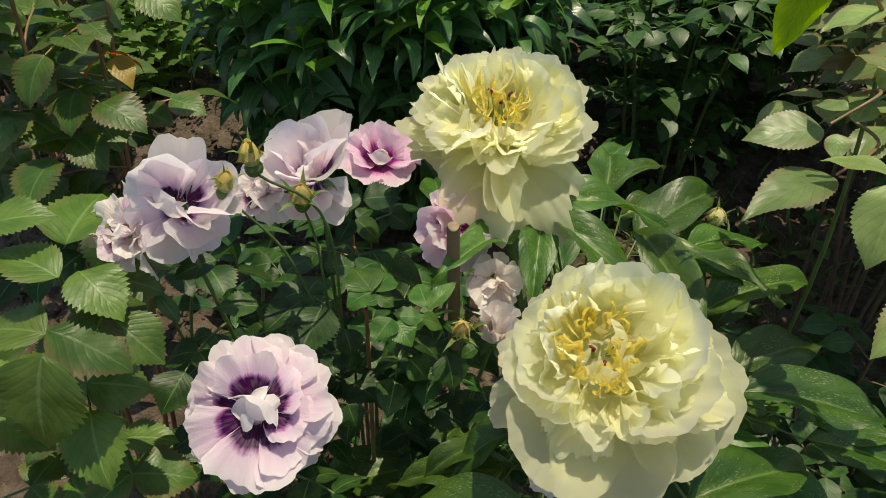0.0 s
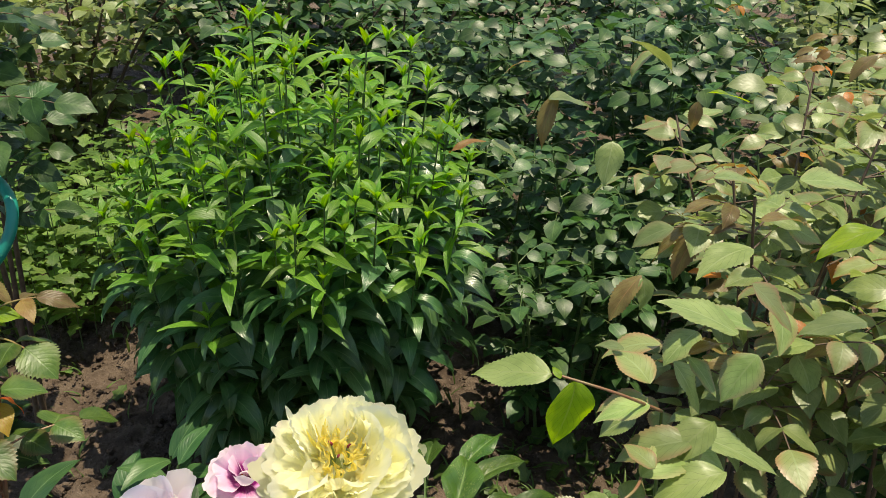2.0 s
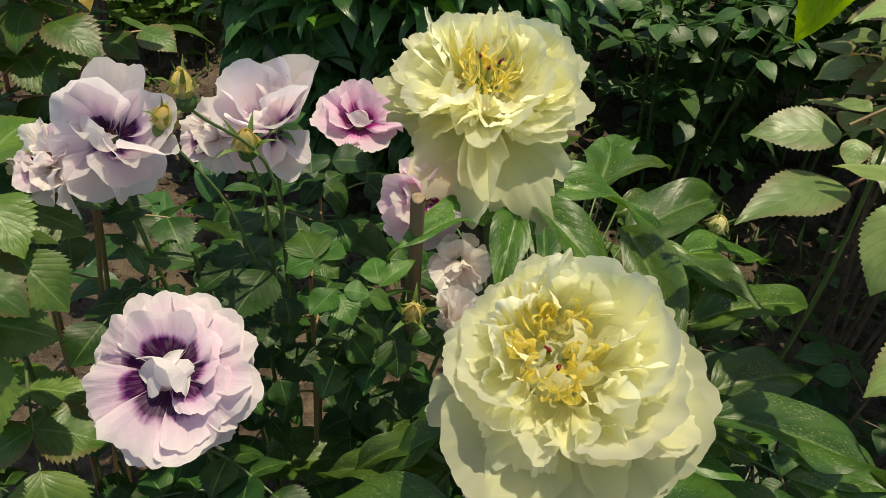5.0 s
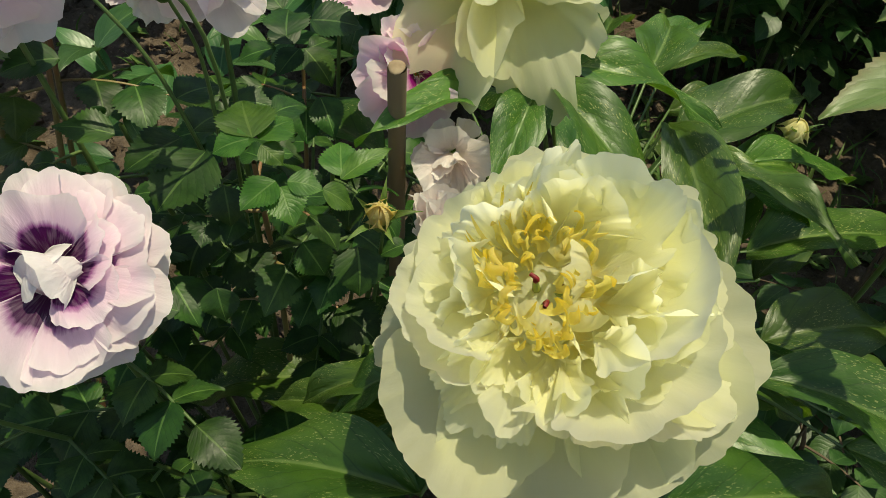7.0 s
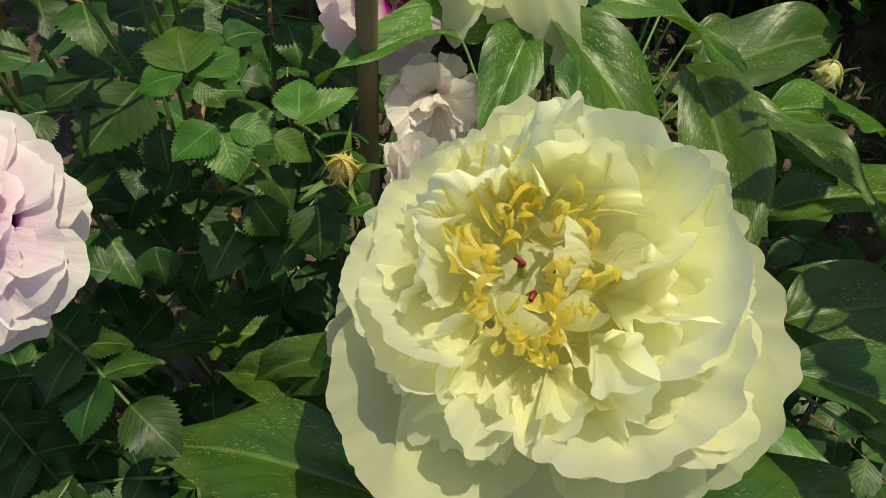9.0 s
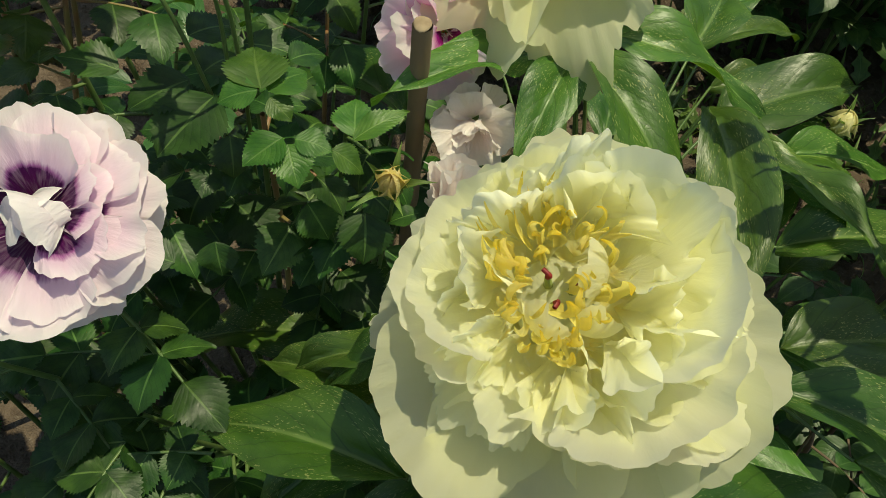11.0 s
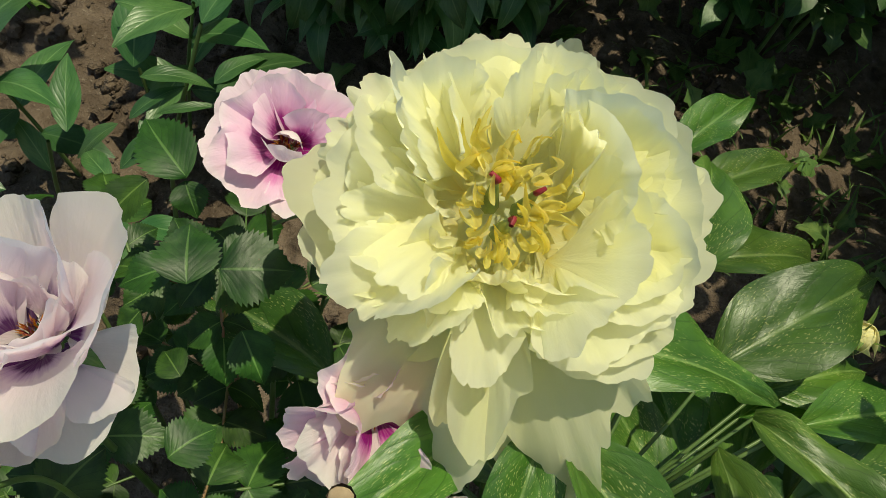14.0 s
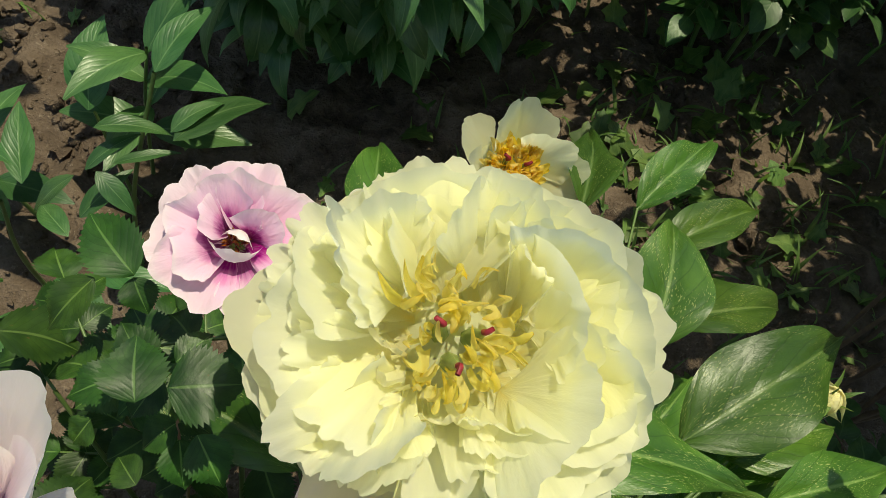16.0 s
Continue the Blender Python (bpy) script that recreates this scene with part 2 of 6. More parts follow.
GREEN_STEM = plain_material("green_stem", (0.055, 0.105, 0.026), (0.095, 0.15, 0.042), 0.45, 80.0, 0.2)
RED_STEM = plain_material("red_stem", (0.22, 0.085, 0.05), (0.20, 0.16, 0.06), 0.45, 60.0, 0.2)
BROWN_STEM = plain_material("brown_stem", (0.07, 0.045, 0.03), (0.13, 0.09, 0.055), 0.8, 90.0, 0.6)
STAKE_WOOD = plain_material("stake_bark", (0.10, 0.065, 0.04), (0.20, 0.14, 0.085), 0.8, 120.0, 0.7, stretch=(1, 1, 0.15))
CUT_WOOD = plain_material("cut_wood", (0.24, 0.17, 0.10), (0.36, 0.27, 0.17), 0.85, 200.0, 0.3)
HOSE = plain_material("hose_rubber", (0.006, 0.20, 0.15), (0.010, 0.27, 0.20), 0.35, 40.0, 0.15)
PALE_BOARD = plain_material("pale_board", (0.42, 0.33, 0.20), (0.55, 0.45, 0.30), 0.8, 20.0, 0.4, stretch=(0.2, 1, 1))
# Foot yellow is the petal's own, deepened for light bouncing inside the bloom.
PEONY_PETAL = petal_material("peony_petal", [(0.0, (0.97, 0.78, 0.20)), (0.10, (0.96, 0.89, 0.50)), (0.26, (0.96, 0.95, 0.72)), (1.0, (0.955, 0.945, 0.76))], (0.95, 0.93, 0.66), thru=0.73, rough=0.5, edge=(0.94, 0.94, 0.82), vary=0.03, glow=(0.99, 0.975, 0.72), lines=0.34)
PEONY_GUARD = petal_material("peony_guard_petal", [(0.0, (0.93, 0.82, 0.24)), (0.25, (0.90, 0.885, 0.56)), (0.6, (0.925, 0.915, 0.67)), (1.0, (0.93, 0.92, 0.71))], (0.90, 0.88, 0.58), thru=0.74, rough=0.45, vary=0.03, glow=(0.96, 0.95, 0.64), lines=0.34)
STAMEN = petal_material("peony_stamen", [(0.0, (0.98, 0.90, 0.42)), (0.5, (0.98, 0.88, 0.36)), (0.85, (0.98, 0.80, 0.22)), (1.0, (0.95, 0.66, 0.10))], (0.98, 0.86, 0.32), thru=0.66, edge=(0.95, 0.72, 0.14), vary=0.04, glow=(0.98, 0.88, 0.28))
ANTHER = petal_material("peony_anther", [(0.0, (0.99, 0.90, 0.46)), (0.4, (0.99, 0.83, 0.28)), (1.0, (0.98, 0.76, 0.15))], (0.98, 0.78, 0.16), thru=0.6, vary=0.05)
CARPEL = plain_material("carpel", (0.22, 0.30, 0.08), (0.34, 0.38, 0.12), 0.5, 120.0, 0.2)
STIGMA = plain_material("stigma", (0.16, 0.006, 0.012), (0.24, 0.010, 0.02), 0.5, 200.0, 0.3)
ROSE_PETAL = petal_material("rose_petal", [(0.0, (0.60, 0.52, 0.42)), (0.06, (0.10, 0.004, 0.075)), (0.58, (0.075, 0.004, 0.085)), (0.63, (0.42, 0.14, 0.38)), (0.71, (0.86, 0.63, 0.79)), (1.0, (0.93, 0.81, 0.87))], (0.90, 0.68, 0.82), thru=0.50, rough=0.5, edge=(0.95, 0.91, 0.90), vary=0.04)
ROSE_OUTER = petal_material("rose_outer_petal", [(0.0, (0.60, 0.52, 0.42)), (0.06, (0.10, 0.004, 0.075)), (0.50, (0.075, 0.004, 0.085)), (0.55, (0.42, 0.15, 0.40)), (0.62, (0.87, 0.67, 0.81)), (1.0, (0.94, 0.84, 0.88))], (0.92, 0.74, 0.85), thru=0.54, rough=0.5, edge=(0.95, 0.91, 0.90), vary=0.04)
ROSE_PALE = petal_material("rose_pale_petal", [(0.0, (0.80, 0.76, 0.56)), (0.25, (0.95, 0.80, 0.85)), (0.6, (0.96, 0.86, 0.88)), (1.0, (0.97, 0.91, 0.89))], (0.93, 0.80, 0.87), thru=0.62, rough=0.5, edge=(0.95, 0.92, 0.90), vary=0.04)
ROSE_BIG = petal_material("rose_large_petal", [(0.0, (0.70, 0.62, 0.50)), (0.05, (0.14, 0.03, 0.16)), (0.22, (0.16, 0.04, 0.20)), (0.30, (0.62, 0.42, 0.66)), (0.40, (0.95, 0.82, 0.90)), (1.0, (0.97, 0.89, 0.92))], (0.92, 0.82, 0.88), thru=0.66, rough=0.5, edge=(0.95, 0.92, 0.90), vary=0.04)
ROSE_HEART = petal_material("rose_heart_petal", [(0.0, (0.60, 0.34, 0.45)), (0.15, (0.88, 0.72, 0.78)), (0.35, (0.95, 0.88, 0.90)), (1.0, (0.95, 0.91, 0.91))], (0.92, 0.81, 0.87), thru=0.48, rough=0.5, vary=0.04)
PINK_PETAL = petal_material("pink_petal", [(0.0, (0.75, 0.65, 0.5)), (0.06, (0.22, 0.004, 0.11)), (0.36, (0.34, 0.010, 0.24)), (0.48, (0.72, 0.26, 0.56)), (0.62, (0.88, 0.58, 0.78)), (1.0, (0.91, 0.74, 0.85))], (0.88, 0.58, 0.76), thru=0.46, rough=0.5, edge=(0.95, 0.88, 0.88), vary=0.04)
BLUSH_PETAL = petal_material("blush_petal", [(0.0, (0.90, 0.84, 0.64)), (0.3, (0.94, 0.83, 0.80)), (1.0, (0.95, 0.88, 0.86))], (0.93, 0.80, 0.79), thru=0.45, vary=0.04)
PALE_BUD = petal_material("peony_bud_petal", [(0.0, (0.50, 0.58, 0.20)), (0.5, (0.84, 0.78, 0.36)), (1.0, (0.88, 0.82, 0.46))], (0.80, 0.70, 0.30), thru=0.35)
BUD_PETAL = petal_material("bud_petal", [(0.0, (0.62, 0.62, 0.20)), (0.5, (0.76, 0.68, 0.24)), (1.0, (0.82, 0.64, 0.24))], (0.74, 0.52, 0.20), thru=0.35)
ROSE_STAMEN = petal_material("rose_stamen", [(0.0, (0.25, 0.02, 0.05)), (0.6, (0.30, 0.04, 0.03)), (0.85, (0.55, 0.22, 0.03)), (1.0, (0.45, 0.16, 0.02))], (0.4, 0.1, 0.03), thru=0.1)
SEPAL = leaf_material("sepal", (0.09, 0.17, 0.04), (0.15, 0.22, 0.06), (0.18, 0.26, 0.1), rough=0.45, veins=4.0, thru=0.25)

# ---- mesh makers ----
PLACE = {}


def sheet(name, pts, uvs, material):
    """A quad sheet from an array of (rows, columns, 3) points."""
    r, c = pts.shape[:2]
    i = np.arange(r * c).reshape(r, c)
    quads = np.stack([i[:-1, :-1], i[:-1, 1:], i[1:, 1:], i[1:, :-1]], -1).reshape(-1, 4)
    return quads_mesh(name, pts.reshape(-1, 3), quads, uvs.reshape(-1, 2), material)


def quads_mesh(name, verts, quads, uvs, material):
    me = bpy.data.meshes.new(name)
    me.from_pydata(verts.tolist(), [], quads.tolist())
    lay = me.uv_layers.new(name="UVMap")
    lay.data.foreach_set("uv", uvs[quads.reshape(-1)].astype(np.float32).reshape(-1))
    me.polygons.foreach_set("use_smooth", np.ones(len(me.polygons), dtype=bool))
    me.materials.append(material)
    me.update()
    return me


def bend(y, z, angle0, angle1):
    """Lay lengths y along an arc whose slope goes from angle0 to angle1 (degrees, up); z is kept off the arc."""
    n = 24
    s = np.linspace(0, 1.15, n)
    a = np.radians(angle0 + (angle1 - angle0) * s)
    step = s[1]
    cy = np.concatenate([[0], np.cumsum(np.cos(a[:-1]) * step)])
    cz = np.concatenate([[0], np.cumsum(np.sin(a[:-1]) * step)])
    aa = np.radians(angle0 + (angle1 - angle0) * y)
    return np.interp(y, s, cy) - z * np.sin(aa), np.interp(y, s, cz) + z * np.cos(aa)


def waves(x, rng, n=4, lo=1.0, hi=5.0):
    out = np.zeros_like(x)
    for _ in range(n):
        k = rng.uniform(lo, hi)
        out += np.sin(x * k + rng.uniform(0, 6.3)) / n
    return out


def leaf_mesh(name, material, seed, wide=0.30, tip=1.2, base=0.75, fold=0.35, droop=(15, -35), teeth=0, wave=0.02, nv=13, nu=5, lobes=0.0, quilt=0.004, sharp=0.85):
    rng = np.random.default_rng(seed)
    v = np.linspace(0, 1, nv)[:, None] * np.ones((1, nu))
    u = np.linspace(-1, 1, nu)[None, :] * np.ones((nv, 1))
    hw = wide * np.sin(np.pi * np.clip(v, 0, 1) ** base) ** sharp * (1 - v ** 3 * 0.25) * (1 - 0.25 * v * tip * 0.5)
    hw = np.maximum(hw, 0.006)
    if teeth:
        saw = (np.arange(nv) % 2)[:, None] * np.ones((1, nu))
        hw = hw * (1 + teeth * saw * (np.abs(u) > 0.9))
    if lobes:
        hw = hw * (1 + lobes * np.sin(v * 19 + rng.uniform(0, 6)) * (np.abs(u) > 0.6))
    x = u * hw
    y = v.copy() + 0.0 * u
    if teeth:
        y = y + 0.5 * teeth * hw * (np.abs(u) > 0.9) * saw
    z = fold * np.abs(x) - 1.1 * fold * np.abs(x) * np.abs(u) * 0.5
    z = z + wave * np.abs(u) * waves(v * 3.1 + (u > 0) * 9.0, rng, 3, 1.5, 4.5)
    z = z + quilt * np.sin((v - 0.35 * np.abs(u)) * 38.0) * np.abs(u) * (1 - np.abs(u)) * 2.0
    y2, z2 = bend(y, z, *droop)
    x = x + 0.04 * np.sin(v * rng.uniform(1, 3) + rng.uniform(0, 6))  * v
    twist = rng.uniform(-0.25, 0.25) * v
    xs, zs = x * np.cos(twist) - 0 * z2, z2 + x * np.sin(twist)
    return sheet(name, np.stack([xs, y2, zs], -1), np.stack([(u + 1) / 2, v], -1), material)


def petal_mesh(name, material, seed, wide=0.45, cup=0.25, slope=(0, 30), ruffle=0.08, notch=0.03, nv=15, nu=25, neck=0.75):
    """A petal one long: narrow at its foot, fanned out, cupped, bowed along its length and wavy towards its rim."""
    rng = np.random.default_rng(seed)
    v = np.linspace(0, 1, nv)[:, None] * np.ones((1, nu))
    u = np.linspace(-1, 1, nu)[None, :] * np.ones((nv, 1))
    f = 0.18 + 0.82 * np.sin(np.pi / 2 * np.clip(v / neck, 0, 1)) ** 1.1
    x = wide * u * f * (1 - 0.12 * v ** 4)
    rim = waves(u, rng, 3, 2.0, 5.0) * notch * 1.6 + waves(u, rng, 3, 9.0, 22.0) * notch * 0.45
    y = v * (1 - 0.40 * np.abs(u) ** 2.4 * v ** 1.5) + rim * v ** 3
    z = cup * (x ** 2) / max(wide, 0.05)
    z = z + ruffle * v ** 2.0 * waves(u + 0.15 * v, rng, 3, 1.5, 5.5)
    z = z + 0.35 * ruffle * v * waves(v + 0.4 * u, rng, 2, 2.0, 6.0)
    y2, z2 = bend(np.clip(y, 0, 1.15), z, *slope)
    return sheet(name, np.stack([x, y2, z2], -1), np.stack([(u + 1) / 2, v], -1), material)


def fan_petal(name, material, seed, wide=0.52, cup=0.3, slope=(0, 20), ruffle=0.05, crinkle=0.010, lobes=0.03, nicks=0.012, cleft=0.0, reach=150, top=0.5, nv=12, nu=57, pinch=0.55, fold=0.0, rough=0.3):
    """A broad petal one long, spread like a fan from its foot, with one rounded, crinkled rim from side to side."""
    rng = np.random.default_rng(seed)
    v = (np.linspace(0, 1, nv) ** 0.85)[:, None] * np.ones((1, nu))
    th = np.linspace(-1, 1, nu)[None, :] * radians(reach) * np.ones((nv, 1))
    ry = 1 - top + top * np.cos(th)
    rx = wide * np.sin(th) * np.clip(ry / 0.5, 0.04, 1) ** pinch
    out = lobes * waves(th, rng, 3, 2.0, 5.0) * 1.6 + 2.0 * nicks * waves(th, rng, 4, 8.0, 20.0) + rough * nicks * rng.uniform(-1, 0.4, (1, nu))
    out = out - 1.6 * nicks * np.maximum(0.0, 1 - 5.0 * np.abs(waves(th, rng, 3, 5.0, 12.0)))
    out = out - cleft * np.exp(-((th - rng.uniform(-0.5, 0.5)) / 0.13) ** 2)
    s = v * (1 + out * v ** 3)
    x, y = rx * s, ry * s
    z = cup * (x ** 2) / max(wide, 0.05)
    z = z + ruffle * v ** 1.7 * waves(th + 0.3 * v, rng, 3, 1.4, 3.6) + 0.55 * ruffle * v ** 3 * waves(th + 0.2 * v, rng, 3, 4.0, 8.0)
    z = z + 2.2 * crinkle * v ** 3 * waves(th + 0.1 * v, rng, 4, 9.0, 20.0) + crinkle * v ** 5 * waves(th, rng, 3, 18.0, 30.0) + 0.3 * ruffle * v * waves(v * 1.3 + 0.3 * th, rng, 2, 2.0, 6.0)
    z = z + fold * np.abs(x)
    y2, z2 = bend(np.clip(y, 0, 1.15), z, *slope)
    twist = rng.uniform(-0.3, 0.3) * v
    return sheet(name, np.stack([x * np.cos(twist), y2, z2 + x * np.sin(twist)], -1), np.stack([th / radians(reach) / 2 + 0.5, v], -1), material)


def strap_mesh(name, material, seed, wide=0.05, curl=(0, 120), sway=0.12, nv=17, nu=5, tip=1.0):
    """A narrow ribbon one long: channelled, swaying and curled over at its point."""
    rng = np.random.default_rng(seed)
    v = np.linspace(0, 1, nv)[:, None] * np.ones((1, nu))
    u = np.linspace(-1, 1, nu)[None, :] * np.ones((nv, 1))
    w = wide * (0.35 + 0.65 * np.sin(np.pi * np.clip(v * 0.9 + 0.08, 0, 1)) ** 0.7) * (1 - 0.55 * v ** 4 * tip)
    w = w * (1 + 0.25 * waves(v * 6.0, rng, 2, 1.0, 3.0))
    x = u * w + sway * v * waves(v * 3.0, rng, 2, 0.8, 2.0)
    z = 0.9 * np.abs(u) ** 2 * w + 0.25 * w * waves(v * 9.0 + u * 2.0, rng, 2, 1.0, 2.0)
    a = np.radians(curl[0] + (curl[1] - curl[0]) * np.linspace(0, 1, nv) ** 2.2)
    cy = np.concatenate([[0], np.cumsum(np.cos(a[:-1]))]) / (nv - 1)
    cz = np.concatenate([[0], np.cumsum(np.sin(a[:-1]))]) / (nv - 1)
    y2 = cy[:, None] - z * np.sin(a)[:, None]
    z2 = cz[:, None] + z * np.cos(a)[:, None]
    turn = rng.uniform(-1.2, 1.2) * v
    return sheet(name, np.stack([x * np.cos(turn), y2, z2 + x * np.sin(turn)], -1), np.stack([(u + 1) / 2, v], -1), material)


def smooth_line(points, per=6):
    p = np.array(points, float)
    if len(p) == 2:
        return np.linspace(p[0], p[1], per + 1)
    q = np.vstack([2 * p[0] - p[1], p, 2 * p[-1] - p[-2]])
    out = []
    for i in range(1, len(q) - 2):
        for t in np.arange(per) / per:
            a, b, c, d = q[i - 1], q[i], q[i + 1], q[i + 2]
            out.append(0.5 * (2 * b + (c - a) * t + (2 * a - 5 * b + 4 * c - d) * t * t + (3 * b - a - 3 * c + d) * t ** 3))
    out.append(p[-1])
    return np.array(out)


def tube_data(points, r0, r1, sides=7, per=6, bumps=0.0, seed=0):
    line = smooth_line(points, per)
    n = len(line)
    tan = np.gradient(line, axis=0)
    tan /= np.linalg.norm(tan, axis=1)[:, None] + 1e-9
    ref = np.array([0.31, 0.17, 0.93]) if abs(tan[0][2]) < 0.8 else np.array([0.93, 0.17, 0.31])
    a = np.cross(tan, ref)
    a /= np.linalg.norm(a, axis=1)[:, None] + 1e-9
    b = np.cross(tan, a)
    r = np.linspace(r0, r1, n)
    if bumps:
        r = r * (1 + bumps * np.random.default_rng(seed).normal(size=n))
    th = np.linspace(0, 2 * np.pi, sides + 1)
    ring = line[:, None] + r[:, None, None] * (np.cos(th)[None, :, None] * a[:, None] + np.sin(th)[None, :, None] * b[:, None])
    uv = np.stack(np.meshgrid(np.linspace(0, 1, sides + 1), np.linspace(0, 1, n)), -1)
    i = np.arange(n * (sides + 1)).reshape(n, sides + 1)
    quads = np.stack([i[:-1, :-1], i[:-1, 1:], i[1:, 1:], i[1:, :-1]], -1).reshape(-1, 4)
    return ring.reshape(-1, 3), quads, uv.reshape(-1, 2)


def tube(name, points, r0, r1, material, sides=7, per=6, bumps=0.0, seed=0):
    return quads_mesh(name, *tube_data(points, r0, r1, sides, per, bumps, seed), material)


def joined(name, pieces, material):
    """One mesh of many (verts, quads, uvs) pieces."""
    vs, qs, us, k = [], [], [], 0
    for v, q, t in pieces:
        vs.append(v), qs.append(q + k), us.append(t)
        k += len(v)
    return quads_mesh(name, np.vstack(vs), np.vstack(qs), np.vstack(us), material)


def data_of(me):
    n = len(me.vertices)
    v = np.zeros(n * 3, np.float32)
    me.vertices.foreach_get("co", v)
    q = np.zeros(len(me.loops), np.int32)
    me.loops.foreach_get("vertex_index", q)
    t = np.zeros(len(me.loops) * 2, np.float32)
    me.uv_layers[0].data.foreach_get("uv", t)
    uv = np.zeros((n, 2))
    uv[q] = t.reshape(-1, 2)
    return v.reshape(-1, 3).astype(float), q.reshape(-1, 4), uv


def moved(data, m):
    a = np.array(m)
    return data[0] @ a[:3, :3].T + a[:3, 3], data[1], data[2]


def thing(name, at, label, category, group="", kind=""):
    ob = new(name)
    ob.empty_display_size = 0.05
    ob.location = at
    PLACE[ob] = Matrix.Translation(at)
    return tagged(ob, label, category, group, kind)


def part(name, me, parent, m=None, label="", kind=""):
    """A mesh as one part of a thing, or of another part, at the world pose m."""
    ob = new(name, me)
    m = m or Matrix.Identity(4)
    ob.parent = parent
    ob.matrix_basis = PLACE[parent].inverted() @ m
    PLACE[ob] = m
    return tagged(ob, label, kind=kind)


def aim(base, tip, up=(0, 0, 1), wide=1.0, roll=0.0):
    """The pose of a leaf or petal that is one long: its foot at base, its point at tip, its upper face to up."""
    b, t = Vector(base), Vector(tip)
    y = t - b
    n = y.length
    y.normalize()
    x = y.cross(Vector(up))
    if x.length < 1e-4:
        x = y.cross(Vector((0.3, 0.9, 0.1)))
    x.normalize()
    z = x.cross(y)
    m = Matrix((x, y, z)).transposed().to_4x4()
    return Matrix.Translation(b) @ m @ Matrix.Rotation(roll, 4, "Y") @ Matrix.Diagonal((n * wide, n, n, 1))


def axis_pose(at, axis, spin=0.0):
    """A pose with z along axis and x as near to the world's x as can be: 90 degrees is the far side, 270 the near one."""
    z = Vector(axis).normalized()
    x = Vector((1, 0, 0)) - z * z.x
    x.normalize()
    y = z.cross(x)
    return Matrix.Translation(at) @ Matrix((x, y, z)).transposed().to_4x4() @ Matrix.Rotation(spin, 4, "Z")

# ---- ground ----


def graded(lo, hi, a, b, fine, n):
    """Lines that are fine apart from a to b, and grow wider outwards to lo and hi."""
    mid = np.arange(a, b + fine / 2, fine)
    out = np.geomspace(fine, hi - b, n)
    back = np.geomspace(fine, a - lo, n)
    return np.concatenate([a - back[::-1], mid, b + out])


def ground_height(x, y):
    near = np.exp(-((x * 0.5) ** 2 + ((y - 1.0) * 0.5) ** 2))
    h = np.zeros_like(x)
    for i in range(x.shape[0]):
        for j in range(x.shape[1]):
            if near[i, j] > 0.02:
                p = Vector((x[i, j], y[i, j], 0.0))
                h[i, j] = 0.030 * noise.noise(p * 3.0) + 0.024 * noise.noise(p * 9.0) + 0.018 * noise.noise(p * 24.0) + 0.010 * abs(noise.noise(p * 45.0))
    return h * near - 0.015


gx, gy = np.meshgrid(graded(-400, 400, -1.0, 1.0, 0.016, 22), graded(-400, 400, 0.0, 1.8, 0.016, 22))
gz = ground_height(gx, gy)
ground = new("ground", sheet("ground", np.stack([gx, gy, gz], -1), np.stack([gx, gy], -1), SOIL))
tagged(ground, "loose brown garden soil with crumbs and clods", "soil", kind="structure")


def soil_at(x, y):
    i = min(max(np.searchsorted(gy[:, 0], y), 0), gy.shape[0] - 1)
    j = min(max(np.searchsorted(gx[0], x), 0), gx.shape[1] - 1)
    return float(gz[i, j])


def lump_data(rng):
    g = np.linspace(-1, 1, 3)
    a, b = np.meshgrid(g, g)
    a, b = a.reshape(-1), b.reshape(-1)
    one = np.ones_like(a)
    faces = [np.stack(s, -1) for s in ((a, b, one), (b, a, -one), (one, a, b), (-one, b, a), (b, one, a), (a, -one, b))]
    v = np.vstack(faces)
    v /= np.linalg.norm(v, axis=1)[:, None]
    k = rng.normal(size=(4, 3)) * 2.0
    r = 1 + 0.40 * sum(np.sin(v @ k[i] * 1.7 + i) for i in range(4)) / 2
    v = v * r[:, None] * np.array([1, rng.uniform(0.7, 1.1), rng.uniform(0.5, 0.8)])
    q = []
    for f in range(6):
        for i in range(2):
            for j in range(2):
                o = f * 9 + i * 3 + j
                q.append((o, o + 1, o + 4, o + 3))
    return v, np.array(q), np.zeros((len(v), 2))


rng = np.random.default_rng(5)
crumbs = []
forms = [lump_data(rng) for _ in range(12)]
for i in range(5200):
    x, y = rng.uniform(-0.95, 0.9), rng.uniform(0.15, 1.75)
    if i % 3 == 0:
        x, y = rng.uniform(-0.75, -0.2), rng.uniform(0.75, 1.5)
    s = 0.0022 + 0.011 * rng.random() ** 6
    m = Matrix.Translation((x, y, soil_at(x, y) + s * 0.3)) @ Euler(rng.uniform(-0.4, 0.4, 2).tolist() + [rng.uniform(0, 6.3)]).to_matrix().to_4x4() @ Matrix.Scale(s, 4)
    crumbs.append(moved(forms[i % 12], m))
tagged(new("soil_crumbs", joined("soil_crumbs", crumbs, SOIL)), "scattered crumbs and small clods of dry soil", "soil", kind="stuff")

